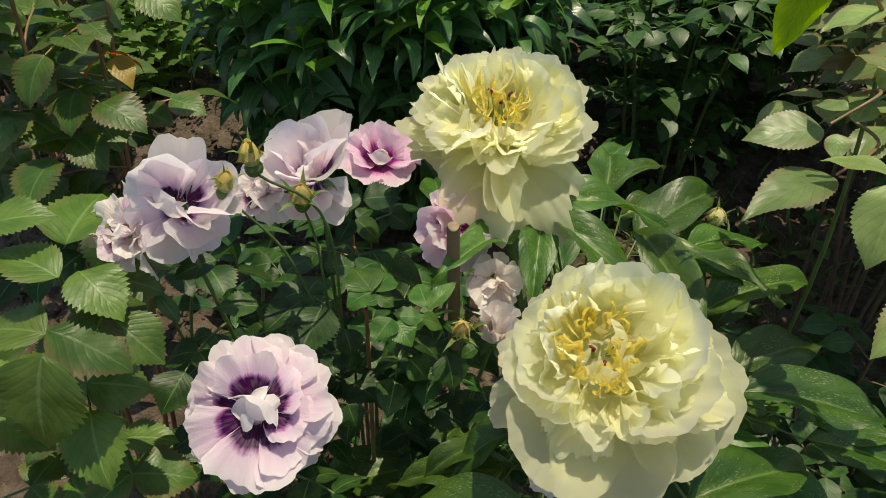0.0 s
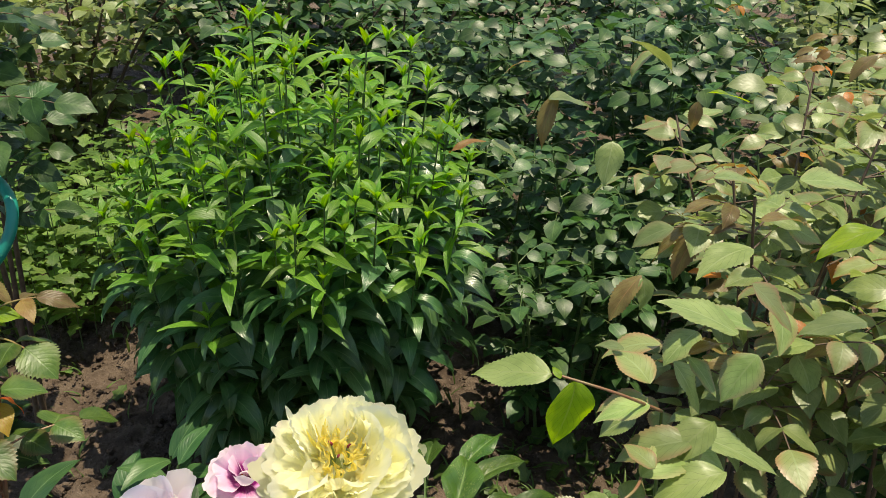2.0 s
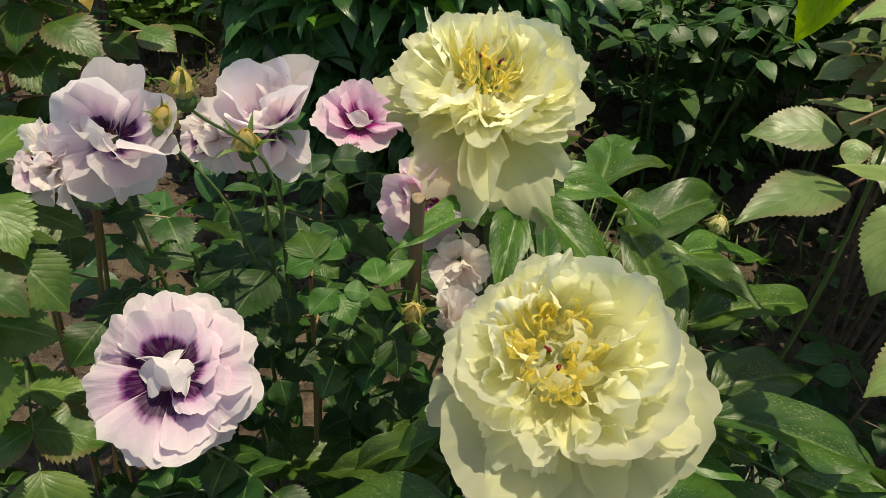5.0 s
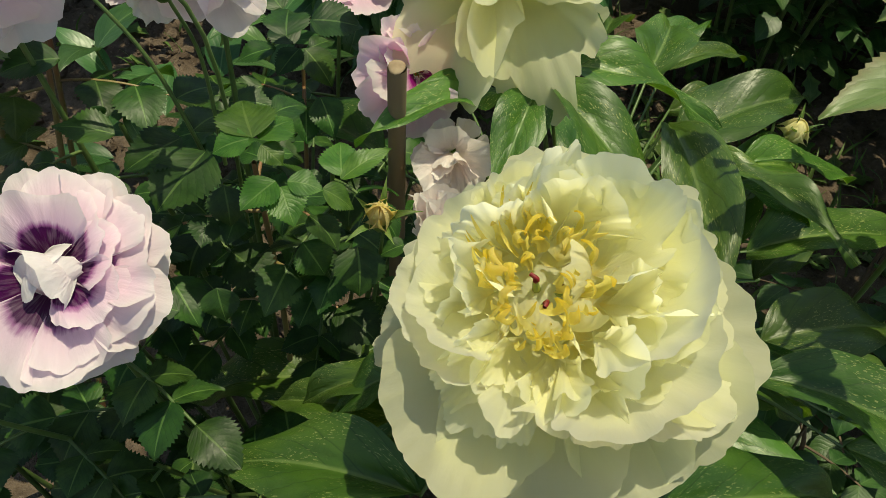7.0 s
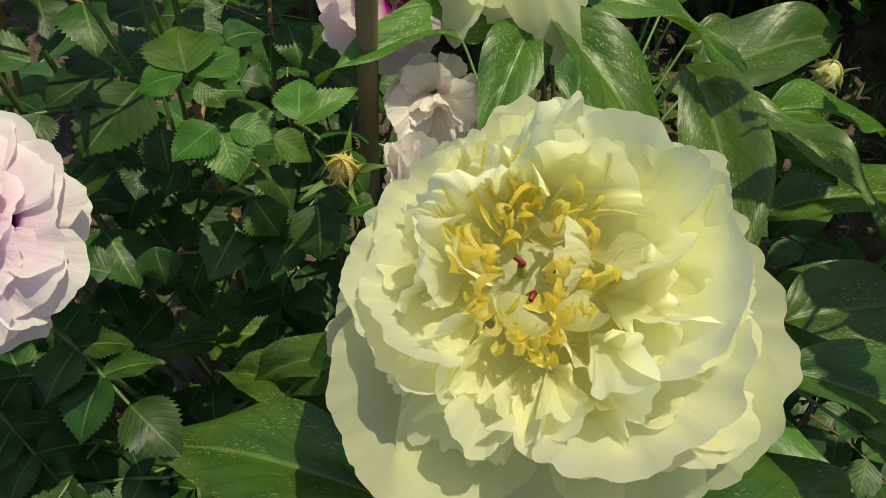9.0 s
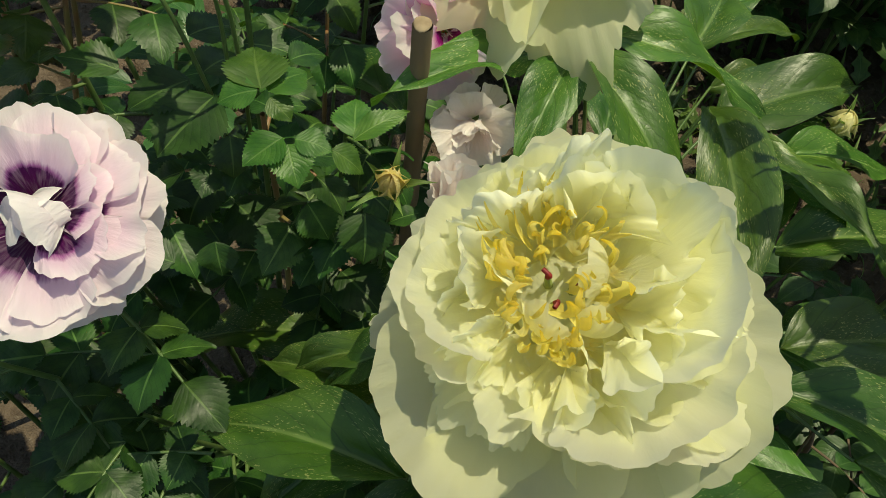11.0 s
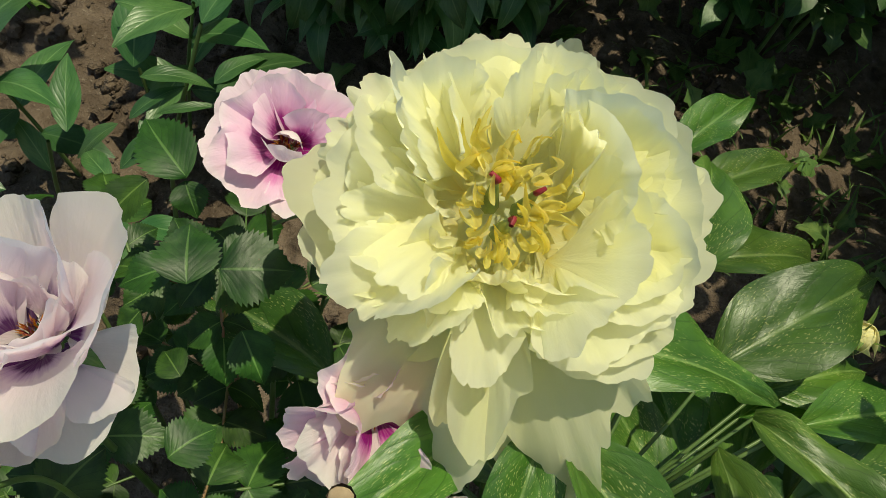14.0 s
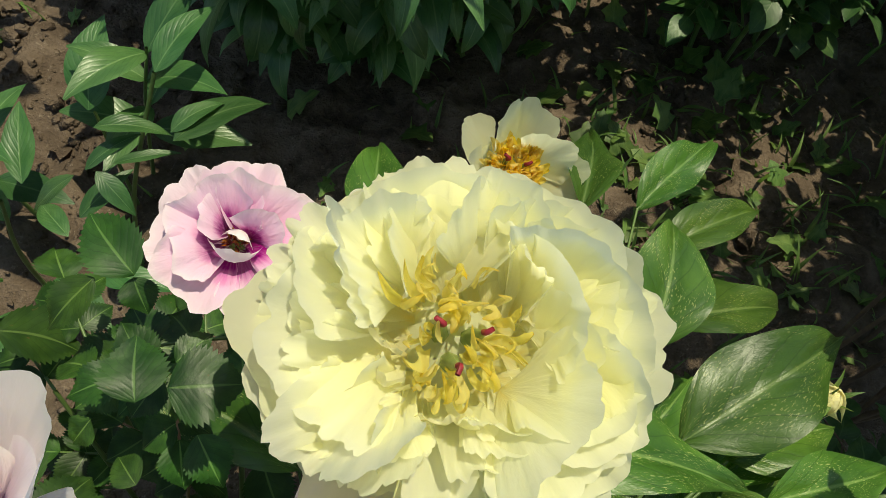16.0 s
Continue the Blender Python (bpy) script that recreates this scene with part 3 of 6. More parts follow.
# ---- leaf and petal forms ----
ROSE_FORM = dict(sharp=0.90, wide=0.44, base=0.78, fold=0.28, teeth=0.15, wave=0.045, nv=31, nu=5)
LEAF = {
    "peony": [leaf_mesh("peony_leaflet", PEONY_LEAF, 10 + i, wide=0.165 + 0.02 * (i % 3), base=0.76, fold=0.95, droop=(14, -26 - 8 * (i % 3)), wave=0.085, nv=29, nu=11, quilt=0.016, sharp=1.1) for i in range(6)],
    "peony_broad": [leaf_mesh("peony_leaflet", PEONY_LEAF, 30 + i, wide=0.235, base=0.76, fold=0.80, droop=(12, -25 - 5 * i), wave=0.085, nv=29, nu=11, quilt=0.018, sharp=1.1) for i in range(4)],
    "rose": [leaf_mesh("rose_leaflet", ROSE_LEAF, 50 + i, droop=(8, -20 - 6 * i), **ROSE_FORM) for i in range(5)],
    "rose_young": [leaf_mesh("young_leaflet", YOUNG_ROSE_LEAF, 55 + i, droop=(8, -16 - 6 * i), **ROSE_FORM) for i in range(4)],
    "pale": [leaf_mesh("rose_leaflet", PALE_ROSE_LEAF, 60 + i, droop=(8, -18 - 8 * i), **{**ROSE_FORM, "wide": 0.35, "teeth": 0.09}) for i in range(5)],
    "pale_green": [leaf_mesh("rose_leaflet", GREEN_PALE_LEAF, 61 + i, droop=(8, -14 - 6 * i), **{**ROSE_FORM, "wide": 0.33, "teeth": 0.085, "nv": 41}) for i in range(5)],
    "mid": [leaf_mesh("rose_leaflet", MID_ROSE_LEAF, 65 + i, droop=(8, -18 - 8 * i), **ROSE_FORM) for i in range(5)],
    "bronze": [leaf_mesh("young_leaflet", BRONZE_LEAF, 70 + i, droop=(5, -35 - 8 * i), **{**ROSE_FORM, "wide": 0.25}) for i in range(3)],
    "orange": [leaf_mesh("young_leaflet", ORANGE_LEAF, 72 + i, droop=(5, -45 - 10 * i), **{**ROSE_FORM, "wide": 0.30, "teeth": 0.03}) for i in range(3)],
    "lime": [leaf_mesh("young_leaflet", LIME_LEAF, 75 + i, droop=(5, -25 - 8 * i), **{**ROSE_FORM, "wide": 0.35, "teeth": 0.03}) for i in range(2)],
    "dark": [leaf_mesh("rose_leaflet", DARK_ROSE_LEAF, 80 + i, droop=(8, -20 - 6 * i), **{**ROSE_FORM, "nv": 15, "nu": 5, "wide": 0.37, "teeth": 0.06}) for i in range(4)],
    "dark_far": [leaf_mesh("rose_leaflet", DARK_ROSE_STUFF, 90 + i, wide=0.37, base=0.8, droop=(8, -25 - 6 * i), nv=7, nu=3) for i in range(3)],
    "pale_far": [leaf_mesh("rose_leaflet", PALE_ROSE_STUFF, 95 + i, wide=0.34, base=0.8, droop=(8, -25 - 6 * i), nv=7, nu=3) for i in range(3)],
    "clump": [leaf_mesh("leaf", CLUMP_LEAF, 100 + i, wide=0.185, base=0.78, fold=0.5, droop=(30, -58 - 14 * i), teeth=0.06, wave=0.02, nv=13, nu=5) for i in range(4)],
    "clump_far": [leaf_mesh("leaf", CLUMP_STUFF, 110 + i, wide=0.185, base=0.78, fold=0.5, droop=(30, -58 - 14 * i), wave=0.02, nv=8, nu=3) for i in range(4)],
    "clump_tip": [leaf_mesh("tip_leaf", CLUMP_TIP, 120 + i, wide=0.13, base=0.80, fold=0.6, droop=(15, -30 - 12 * i), nv=9, nu=3) for i in range(3)],
    "clump_tip_far": [leaf_mesh("tip_leaf", CLUMP_TIP_STUFF, 125 + i, wide=0.13, base=0.80, fold=0.6, droop=(15, -30 - 12 * i), nv=7, nu=3) for i in range(3)],
    "shoot": [leaf_mesh("leaf", SHOOT_LEAF, 130 + i, wide=0.20, base=0.85, fold=0.4, droop=(10, -25 - 12 * i), nv=13, nu=5) for i in range(3)],
    "herb": [leaf_mesh("leaf", HERB_LEAF, 140 + i, wide=0.30, base=0.95, fold=0.3, droop=(10, -35), lobes=0.35, nv=11, nu=3) for i in range(4)],
    "blade": [leaf_mesh("blade", GRASS, 150 + i, wide=0.05, base=0.6, fold=0.5, droop=(30, -60 + 20 * i), nv=8, nu=3) for i in range(4)],
    "sepal": [leaf_mesh("sepal", SEPAL, 160 + i, wide=0.20, base=0.6, fold=0.5, droop=(30, -70 + 35 * i), nv=8, nu=3) for i in range(3)],
}
DATA = {k: [data_of(me) for me in v] for k, v in LEAF.items()}


class Plant:
    """A plant that stands as one thing: canes, leaves and flowers are its parts."""

    def __init__(self, name, at, label, category, group="", seed=1):
        self.ob = thing(name, (at[0], at[1], soil_at(at[0], at[1]) if len(at) < 3 else at[2]), label, category, group)
        self.rng = random.Random(seed)
        self.far = []
        self.tubes = []

    def stem(self, points, r0, r1, material, name="stem", extra=(), label="", sides=7):
        pieces = [tube_data(points, r0, r1, sides, 6)] + list(extra)
        return part(name, joined(name, pieces, material), self.ob, label=label)

    def leaf(self, pool, base, tip, up=(0, 0, 1), wide=1.0, roll=0.0, i=None, name="leaf"):
        k = self.rng.randrange(len(LEAF[pool])) if i is None else i
        return part(name, LEAF[pool][k], self.ob, aim(base, tip, up, wide, roll))

    def far_leaf(self, pool, base, tip, up=(0, 0, 1), wide=1.0, roll=0.0):
        k = self.rng.randrange(len(DATA[pool]))
        self.far.append(moved(DATA[pool][k], aim(base, tip, up, wide, roll)))

    def finish(self, material, name="foliage"):
        if self.far:
            part(name, joined(name, self.far, material), self.ob, kind="stuff")

    def rose_leaf(self, foot, way, size, pool, count=5, up=(0, 0, 1), far=False, tube_list=None, spread=1.0):
        """A feathered rose leaf: a bowed stalk with a leaflet at its point and pairs along it."""
        r = self.rng
        foot, way, up = Vector(foot), Vector(way).normalized(), Vector(up)
        side = way.cross(up).normalized()
        n = side.cross(way).normalized()
        reach = size * (1.75 if count >= 5 else 1.1)
        line = [foot + way * reach * s + n * (-0.30 * reach * s * s + 0.10 * reach * s) for s in (0, 0.35, 0.7, 1.0)]
        if tube_list is not None:
            tube_list.append(tube_data([tuple(p) for p in line], 0.0011, 0.0007, 5, 3))
        put = self.far_leaf if far else (lambda *a, **k: self.leaf(*a, name="leaflet", **k))

        def one(p, d, s):
            tilt = Vector((r.uniform(-0.35, 0.35), r.uniform(-0.35, 0.35), 0))
            put(pool, p, p + d.normalized() * s, up=n + tilt, wide=r.uniform(0.9, 1.12))

        end = (line[3] - line[2]).normalized()
        one(line[3], end + Vector((0, 0, r.uniform(-0.3, 0.1))), size * r.uniform(1.0, 1.15))
        for k, s in ((1, 0.95), (2, 0.8))[: (count - 1) // 2]:
            p = line[3 - k] if count >= 5 else line[2]
            for w in (-1, 1):
                one(p, side * w * spread + end * r.uniform(0.35, 0.6) + Vector((0, 0, r.uniform(-0.25, 0.1))), size * s * r.uniform(0.85, 1.1))


def random_rose(name, label, at, canes, tall, reach, size, pool, tips=None, far=False, seed=1, stem=GREEN_STEM, foliage=None, count=5, low=0.3, gap=0.035, group="", thick=0.0035, lean=(0, 0), facing=(0, 0, 1)):
    """A rose bush of arching canes, clad with feathered leaves; young shoots at the points."""
    pl = Plant(name, at, label, "rose bush", group, seed)
    r = pl.rng
    z0 = pl.ob.location.z
    for c in range(canes):
        a = 2.4 * c + r.uniform(-0.4, 0.4)
        out = reach * math.sqrt((c + 0.5) / canes)
        h = tall * r.uniform(0.78, 1.0) * (1 - 0.25 * (out / reach) ** 2)
        tip = Vector((at[0] + out * math.cos(a) + lean[0], at[1] + out * math.sin(a) + lean[1], z0 + h))
        foot = Vector((at[0] + 0.05 * math.cos(a), at[1] + 0.05 * math.sin(a), z0 - 0.01))
        mid = foot.lerp(tip, 0.55) + Vector((0, 0, 0.08 * h))
        line = smooth_line([tuple(foot), tuple(mid), tuple(tip)], 12)
        tubes = []
        length = np.linalg.norm(np.diff(line, axis=0), axis=1).sum()
        n = max(3, int(length * (1 - low) / gap))
        turn = r.uniform(0, 6.3)
        for k in range(n):
            s = low + (1 - low) * (k + 0.6) / n
            p = Vector(line[min(int(s * (len(line) - 1)), len(line) - 1)])
            turn += 2.4
            way = Vector((math.cos(turn), math.sin(turn), r.uniform(0.15, 0.55)))
            young = tips and k >= n - 2
            use = r.choice(tips) if young else pool
            pl.rose_leaf(p, way, size * (0.75 if young else r.uniform(0.8, 1.1)), use, count, far=far and not young, tube_list=tubes, up=facing)
        pl.stem([tuple(foot), tuple(mid), tuple(tip)], thick, thick * 0.45, stem, "cane", tubes, sides=6)
    if foliage:
        pl.finish(foliage)
    return pl


# ---- flowers ----
PETAL = {
    "guard": [fan_petal("guard_petal", PEONY_GUARD, 200 + i, wide=0.48 + 0.04 * (i % 3), cup=0.22 + 0.1 * (i % 2), slope=(-4, 4 + 9 * (i % 3)), ruffle=0.055, crinkle=0.005, lobes=0.045, nicks=0.010, cleft=0.05 * (i % 2), nu=97, nv=16) for i in range(6)],
    "hanging": [fan_petal("guard_petal", PEONY_GUARD, 206 + i, wide=0.40, cup=0.45, slope=(16, -28), ruffle=0.11, crinkle=0.010, lobes=0.09, nicks=0.016, cleft=0.12 * (i % 2), nu=97, nv=16) for i in range(4)],
    "peony": [fan_petal("petal", PEONY_PETAL, 210 + i, wide=0.56 + 0.06 * (i % 3), cup=0.25 + 0.12 * (i % 4), slope=(-4, 4 + 15 * (i % 4)), ruffle=0.070, crinkle=0.010, lobes=0.06, nicks=0.017, cleft=0.08 * (i % 3 == 1), reach=135, nu=97, nv=14, rough=0.4) for i in range(10)],
    "crisp": [fan_petal("petal", PEONY_PETAL, 220 + i, wide=0.38 + 0.08 * (i % 3), cup=0.15 + 0.25 * (i % 4), slope=(0, -30 + 26 * (i % 5)), ruffle=0.15, crinkle=0.020, lobes=0.11, nicks=0.028, cleft=0.14 * (i % 2), reach=130, nu=97, nv=14, rough=0.6) for i in range(12)],
    "petaloid": [fan_petal("petaloid", PEONY_PETAL, 241 + i, wide=0.34, cup=0.8, slope=(-10, 10 + 40 * i), ruffle=0.12, crinkle=0.02, lobes=0.09, nicks=0.03, nu=41, nv=10) for i in range(4)],
    "curl": [strap_mesh("petaloid", STAMEN, 265 + i, wide=0.13, curl=(-20, 110 + 40 * i), sway=0.25) for i in range(4)],
    "stamen": [strap_mesh("stamen", STAMEN, 235 + i, wide=0.072, curl=(-15, 5 + 32 * i), sway=0.16) for i in range(5)],
    "anther": [petal_mesh("anther", ANTHER, 238 + i, wide=0.20, cup=1.6, slope=(10, -20 + 20 * i), ruffle=0.05, notch=0.03, nv=6, nu=5, neck=1.0) for i in range(2)],
    "rose": [fan_petal("petal", ROSE_PETAL, 240 + i, wide=0.56, cup=0.30, slope=(12, -26 + 16 * (i % 4)), ruffle=0.13, crinkle=0.012, lobes=0.07, nicks=0.018, nu=61) for i in range(7)],
    "rose_outer": [fan_petal("outer_petal", ROSE_OUTER, 250 + i, wide=0.58, cup=0.20, slope=(14, -34 + 16 * (i % 3)), ruffle=0.12, crinkle=0.012, lobes=0.06, nicks=0.016, nu=61) for i in range(6)],
    "rose_pale": [fan_petal("outer_petal", ROSE_PALE, 255 + i, wide=0.55, cup=0.35, slope=(-5, 35 - 26 * (i % 3)), ruffle=0.17, crinkle=0.014, lobes=0.08, nicks=0.02, nu=61) for i in range(6)],
    "rose_heart": [fan_petal("inner_petal", ROSE_HEART, 260 + i, wide=0.46, cup=0.9, slope=(0, 25 + 25 * i), ruffle=0.10, crinkle=0.01, lobes=0.07, nicks=0.02, nu=31, nv=9) for i in range(4)],
    "pink": [fan_petal("petal", PINK_PETAL, 270 + i, wide=0.52, cup=0.38, slope=(16, -30 + 16 * (i % 4)), ruffle=0.11, crinkle=0.012, lobes=0.06, nicks=0.016, nu=61) for i in range(6)],
    "rose_big": [fan_petal("outer_petal", ROSE_BIG, 285 + i, wide=0.60, cup=0.45, slope=(-12, 30 - 30 * (i % 3)), ruffle=0.07, crinkle=0.006, lobes=0.06, nicks=0.008, nu=49) for i in range(5)],
    "blush": [fan_petal("petal", BLUSH_PETAL, 280 + i, wide=0.5, cup=0.4, slope=(12, -20 + 16 * i), ruffle=0.13, crinkle=0.012, lobes=0.07, nicks=0.018, nu=61) for i in range(4)],
    "bud": [petal_mesh("petal", BUD_PETAL, 290 + i, wide=0.50, cup=1.1, slope=(-20, 55 + 10 * i), ruffle=0.04, notch=0.03, nv=9, nu=9) for i in range(3)],
    "pale_bud": [petal_mesh("petal", PALE_BUD, 295 + i, wide=0.62, cup=1.1, slope=(-30, 70 + 10 * i), ruffle=0.02, notch=0.01, nv=9, nu=9) for i in range(3)],
    "rose_stamen": [petal_mesh("stamen", ROSE_STAMEN, 300 + i, wide=0.05, cup=1.0, slope=(10, -30 + 40 * i), ruffle=0.02, notch=0.0, nv=6, nu=3, neck=1.0) for i in range(3)],
}


def knob(name, material, radius, squash=0.7, seed=0):
    """A small rounded, slightly uneven body."""
    lat, lon = np.meshgrid(np.linspace(-np.pi / 2, np.pi / 2, 8), np.linspace(0, 2 * np.pi, 13), indexing="ij")
    r = radius * (1 + 0.06 * np.sin(lon * 3 + seed) * np.cos(lat))
    pts = np.stack([r * np.cos(lat) * np.cos(lon), r * np.cos(lat) * np.sin(lon), r * squash * np.sin(lat)], -1)
    return sheet(name, pts, np.stack([lon / 6.3, lat / 3.2 + 0.5], -1), material)


def ring(flower, pose_m, r, pool, n, elev, length, foot, height=0.0, wide=1.0, jitter=10.0, turn=0.0, arc=(0.0, 360.0), vary=0.15, loose=0.35, back=1.0, east=0.0):
    for k in range(n):
        a = radians(arc[0] + (arc[1] - arc[0]) * (k + 0.5 * (arc[1] - arc[0] < 360)) / n + turn + r.uniform(-jitter, jitter))
        e = radians(elev + r.uniform(-jitter, jitter))
        rad = Vector((math.cos(a), math.sin(a), 0))
        b = rad * foot + Vector((0, 0, height))
        d = rad * math.cos(e) + Vector((0, 0, 1)) * math.sin(e)
        up = -rad * math.sin(e) + Vector((0, 0, 1)) * math.cos(e)
        long = length * (1 - (1 - back) * max(0.0, math.sin(a))) * (1 + east * math.cos(a))
        m = aim(b, b + d * long * r.uniform(1 - vary, 1 + vary), up, wide * r.uniform(0.9, 1.15), r.uniform(-loose, loose))
        mesh = PETAL[pool][r.randrange(len(PETAL[pool]))]
        part(mesh.name.split(".")[0], mesh, flower, pose_m @ m)


def peony_flower(plant, at, axis, rings, seed, stamens=46, spin=0.0, size=1.0, label="large ruffled pale yellow peony bloom", pool="stamen", long=(0.017, 0.028), curls=0, carpel=0.019, plump=0.0034, disc=0.026, tall=1.0, shift=(0.0, 0.0), rise=-0.008):
    r = random.Random(seed)
    m = axis_pose(at, axis, spin) @ Matrix.Scale(size, 4)
    fl = part("flower", knob("flower", PEONY_GUARD, 0.021, 0.5), plant.ob, m @ Matrix.Translation((0, 0, -0.014)), label)
    for args in rings:
        ring(fl, m, r, **args)
    for k in range(stamens + curls):
        a, q = 2.4 * k + r.uniform(-0.5, 0.5), disc * math.sqrt(r.random())
        rad = Vector((math.cos(a), math.sin(a), 0))
        b = Vector((rad.x * q + shift[0], rad.y * q * tall + shift[1], rise + 0.10 * q))
        e = 1.45 - 16.0 * q + r.uniform(-0.30, 0.30)
        d = rad * math.cos(e) + Vector((0, 0, math.sin(e)))
        use = "curl" if k >= stamens else pool
        me = PETAL[use][r.randrange(len(PETAL[use]))]
        part("petaloid" if k >= stamens else "stamen", me, fl, m @ aim(b, b + d * r.uniform(*long), rad * -1 + Vector((0, 0, 0.2)), r.uniform(0.8, 1.4), r.uniform(-0.9, 0.9)))
    for k in range(3):
        a = 2.1 * k + 0.5
        b = Vector((1.2 * plump * math.cos(a), 1.2 * plump * math.sin(a), -0.016))
        t = b + Vector((0.003 * math.cos(a), 0.003 * math.sin(a), carpel + 0.003 * k))
        part("carpel", tube("carpel", [tuple(b), tuple(b.lerp(t, 0.5)), tuple(t)], plump, 0.0013, CARPEL), fl, m)
        part("stigma", tube("stigma", [tuple(t), tuple(t + Vector((0.0008, 0.0, 0.0028))), tuple(t + Vector((0.0032 * math.cos(a), 0.0032 * math.sin(a), 0.0042)))], 0.0013, 0.0010, STIGMA, 6, 4), fl, m)
    return fl


def rose_flower(plant, at, axis, rings, seed, stamens=26, spin=0.0, size=1.0, label="lavender rose bloom with a deep purple heart"):
    r = random.Random(seed)
    m = axis_pose(at, axis, spin) @ Matrix.Scale(size, 4)
    fl = part("flower", knob("flower", SEPAL, 0.006), plant.ob, m @ Matrix.Translation((0, 0, -0.010)), label)
    for args in rings:
        ring(fl, m, r, **args)
    for k in range(stamens):
        a, e = r.uniform(0, 6.3), r.uniform(0.7, 1.5)
        rad = Vector((math.cos(a), math.sin(a), 0))
        b = rad * r.uniform(0.001, 0.004)
        d = rad * math.cos(e) + Vector((0, 0, math.sin(e)))
        part("stamen", PETAL["rose_stamen"][r.randrange(3)], fl, m @ aim(b, b + d * r.uniform(0.006, 0.010), rad * -1 + Vector((0, 0, 0.2)), 1.6))
    for k in range(5):
        a = 1.2566 * k
        rad = Vector((math.cos(a), math.sin(a), -0.35))
        part("sepal", LEAF["sepal"][k % 3], fl, m @ aim((0, 0, -0.012), tuple(rad * 0.024 + Vector((0, 0, -0.012))), (0, 0, 1)))
    return fl


def bud(plant, at, axis, size, seed, pool="bud", label="closed yellow rosebud", open_sepals=True, name="bud"):
    r = random.Random(seed)
    m = axis_pose(at, axis)
    b = part(name, knob(name, SEPAL, size * 0.34, 0.9), plant.ob, m @ Matrix.Translation((0, 0, -size * 0.25)), label)
    for k in range(7):
        a = 2.4 * k
        rad = Vector((math.cos(a), math.sin(a), 0))
        foot = rad * size * 0.22 + Vector((0, 0, -size * 0.1))
        d = rad * 0.12 + Vector((0, 0, 1))
        part("petal", PETAL[pool][k % 3], b, m @ aim(foot, foot + d.normalized() * size * r.uniform(0.9, 1.1), -rad, 1.0))
    for k in range(5):
        a = 1.2566 * k + 0.3
        rad = Vector((math.cos(a), math.sin(a), 0))
        foot = rad * size * 0.28 + Vector((0, 0, -size * 0.25))
        d = rad * (0.75 if open_sepals else 0.18) + Vector((0, 0, 0.8))
        part("sepal", LEAF["sepal"][k % 3], b, m @ aim(foot, foot + d.normalized() * size * r.uniform(1.1, 1.5), -rad + Vector((0, 0, 0.3)), 0.48))
    return b


# ---- the yellow peony ----
peony = Plant("peony_bush", (0.11, 0.42), "yellow-flowered peony with glossy dark green leaves", "peony", seed=3)
PZ = peony.ob.location.z


def peony_stem(top, foot=(0.0, 0.0), r0=0.0045, r1=0.0034, label=""):
    f = (0.11 + foot[0], 0.42 + foot[1], PZ - 0.01)
    mid = (f[0] * 0.55 + top[0] * 0.45, f[1] * 0.55 + top[1] * 0.45, top[2] * 0.55)
    return peony.stem([f, mid, top], r0, r1, GREEN_STEM, "stem", label=label)


P1, A1 = Vector((0.040, 0.512, 0.515)), Vector((0.02, -0.30, 0.95)).normalized()
P2, A2 = Vector((0.088, 0.303, 0.487)), Vector((-0.06, -0.36, 0.93)).normalized()
P3, A3 = Vector((0.073, 0.682, 0.368)), Vector((0.15, -0.35, 0.92)).normalized()
peony_stem(tuple(P1 - A1 * 0.035), (0.0, 0.03))
peony_stem(tuple(P2 - A2 * 0.035), (0.0, -0.03))
peony_stem(tuple(P3 - A3 * 0.03), (0.0, 0.06))
peony_flower(peony, P1, A1, [
    dict(pool="hanging", n=2, elev=-5, length=0.100, foot=0.010, height=-0.021, arc=(240, 316), loose=0.3, jitter=4, vary=0.05, wide=0.92),
    dict(pool="hanging", n=1, elev=-10, length=0.090, foot=0.010, height=-0.023, arc=(285, 287), loose=0.2, jitter=4, vary=0.05),
    dict(pool="guard", n=2, elev=-14, length=0.072, foot=0.010, height=-0.019, arc=(185, 232), loose=0.4),
    dict(pool="guard", n=6, elev=-6, length=0.074, foot=0.010, height=-0.018, arc=(-40, 190), turn=10, back=0.80),
    dict(pool="peony", n=7, elev=2, length=0.074, foot=0.012, height=-0.014, arc=(-38, 208), loose=0.35, back=0.80, vary=0.10),
    dict(pool="peony", n=7, elev=12, length=0.068, foot=0.015, height=-0.009, loose=0.4, back=0.84, arc=(-45, 200), vary=0.10),
    dict(pool="crisp", n=4, elev=10, length=0.050, foot=0.016, height=-0.012, arc=(225, 318), loose=0.5, jitter=8),
    dict(pool="peony", n=4, elev=22, length=0.062, foot=0.019, height=-0.005, arc=(-50, 80), loose=0.4, jitter=8),
    dict(pool="crisp", n=6, elev=24, length=0.058, foot=0.018, height=-0.006, arc=(90, 225), loose=0.5, jitter=12),
    dict(pool="crisp", n=4, elev=38, length=0.036, foot=0.020, height=-0.008, arc=(215, 325), jitter=12, loose=0.6),
    dict(pool="crisp", n=7, elev=42, length=0.048, foot=0.024, height=-0.006, arc=(-40, 205), jitter=12, loose=0.5),
    dict(pool="peony", n=3, elev=46, length=0.046, foot=0.025, height=-0.002, arc=(-45, 45), jitter=8, loose=0.4),
    dict(pool="petaloid", n=4, elev=50, length=0.024, foot=0.023, height=-0.006, wide=1.0, jitter=16, loose=0.9, arc=(150, 330)),
], 41, stamens=50, size=0.825, curls=9, carpel=0.040, plump=0.0052, disc=0.019, tall=1.25, rise=0.005, long=(0.016, 0.032), shift=(-0.002, 0.005))
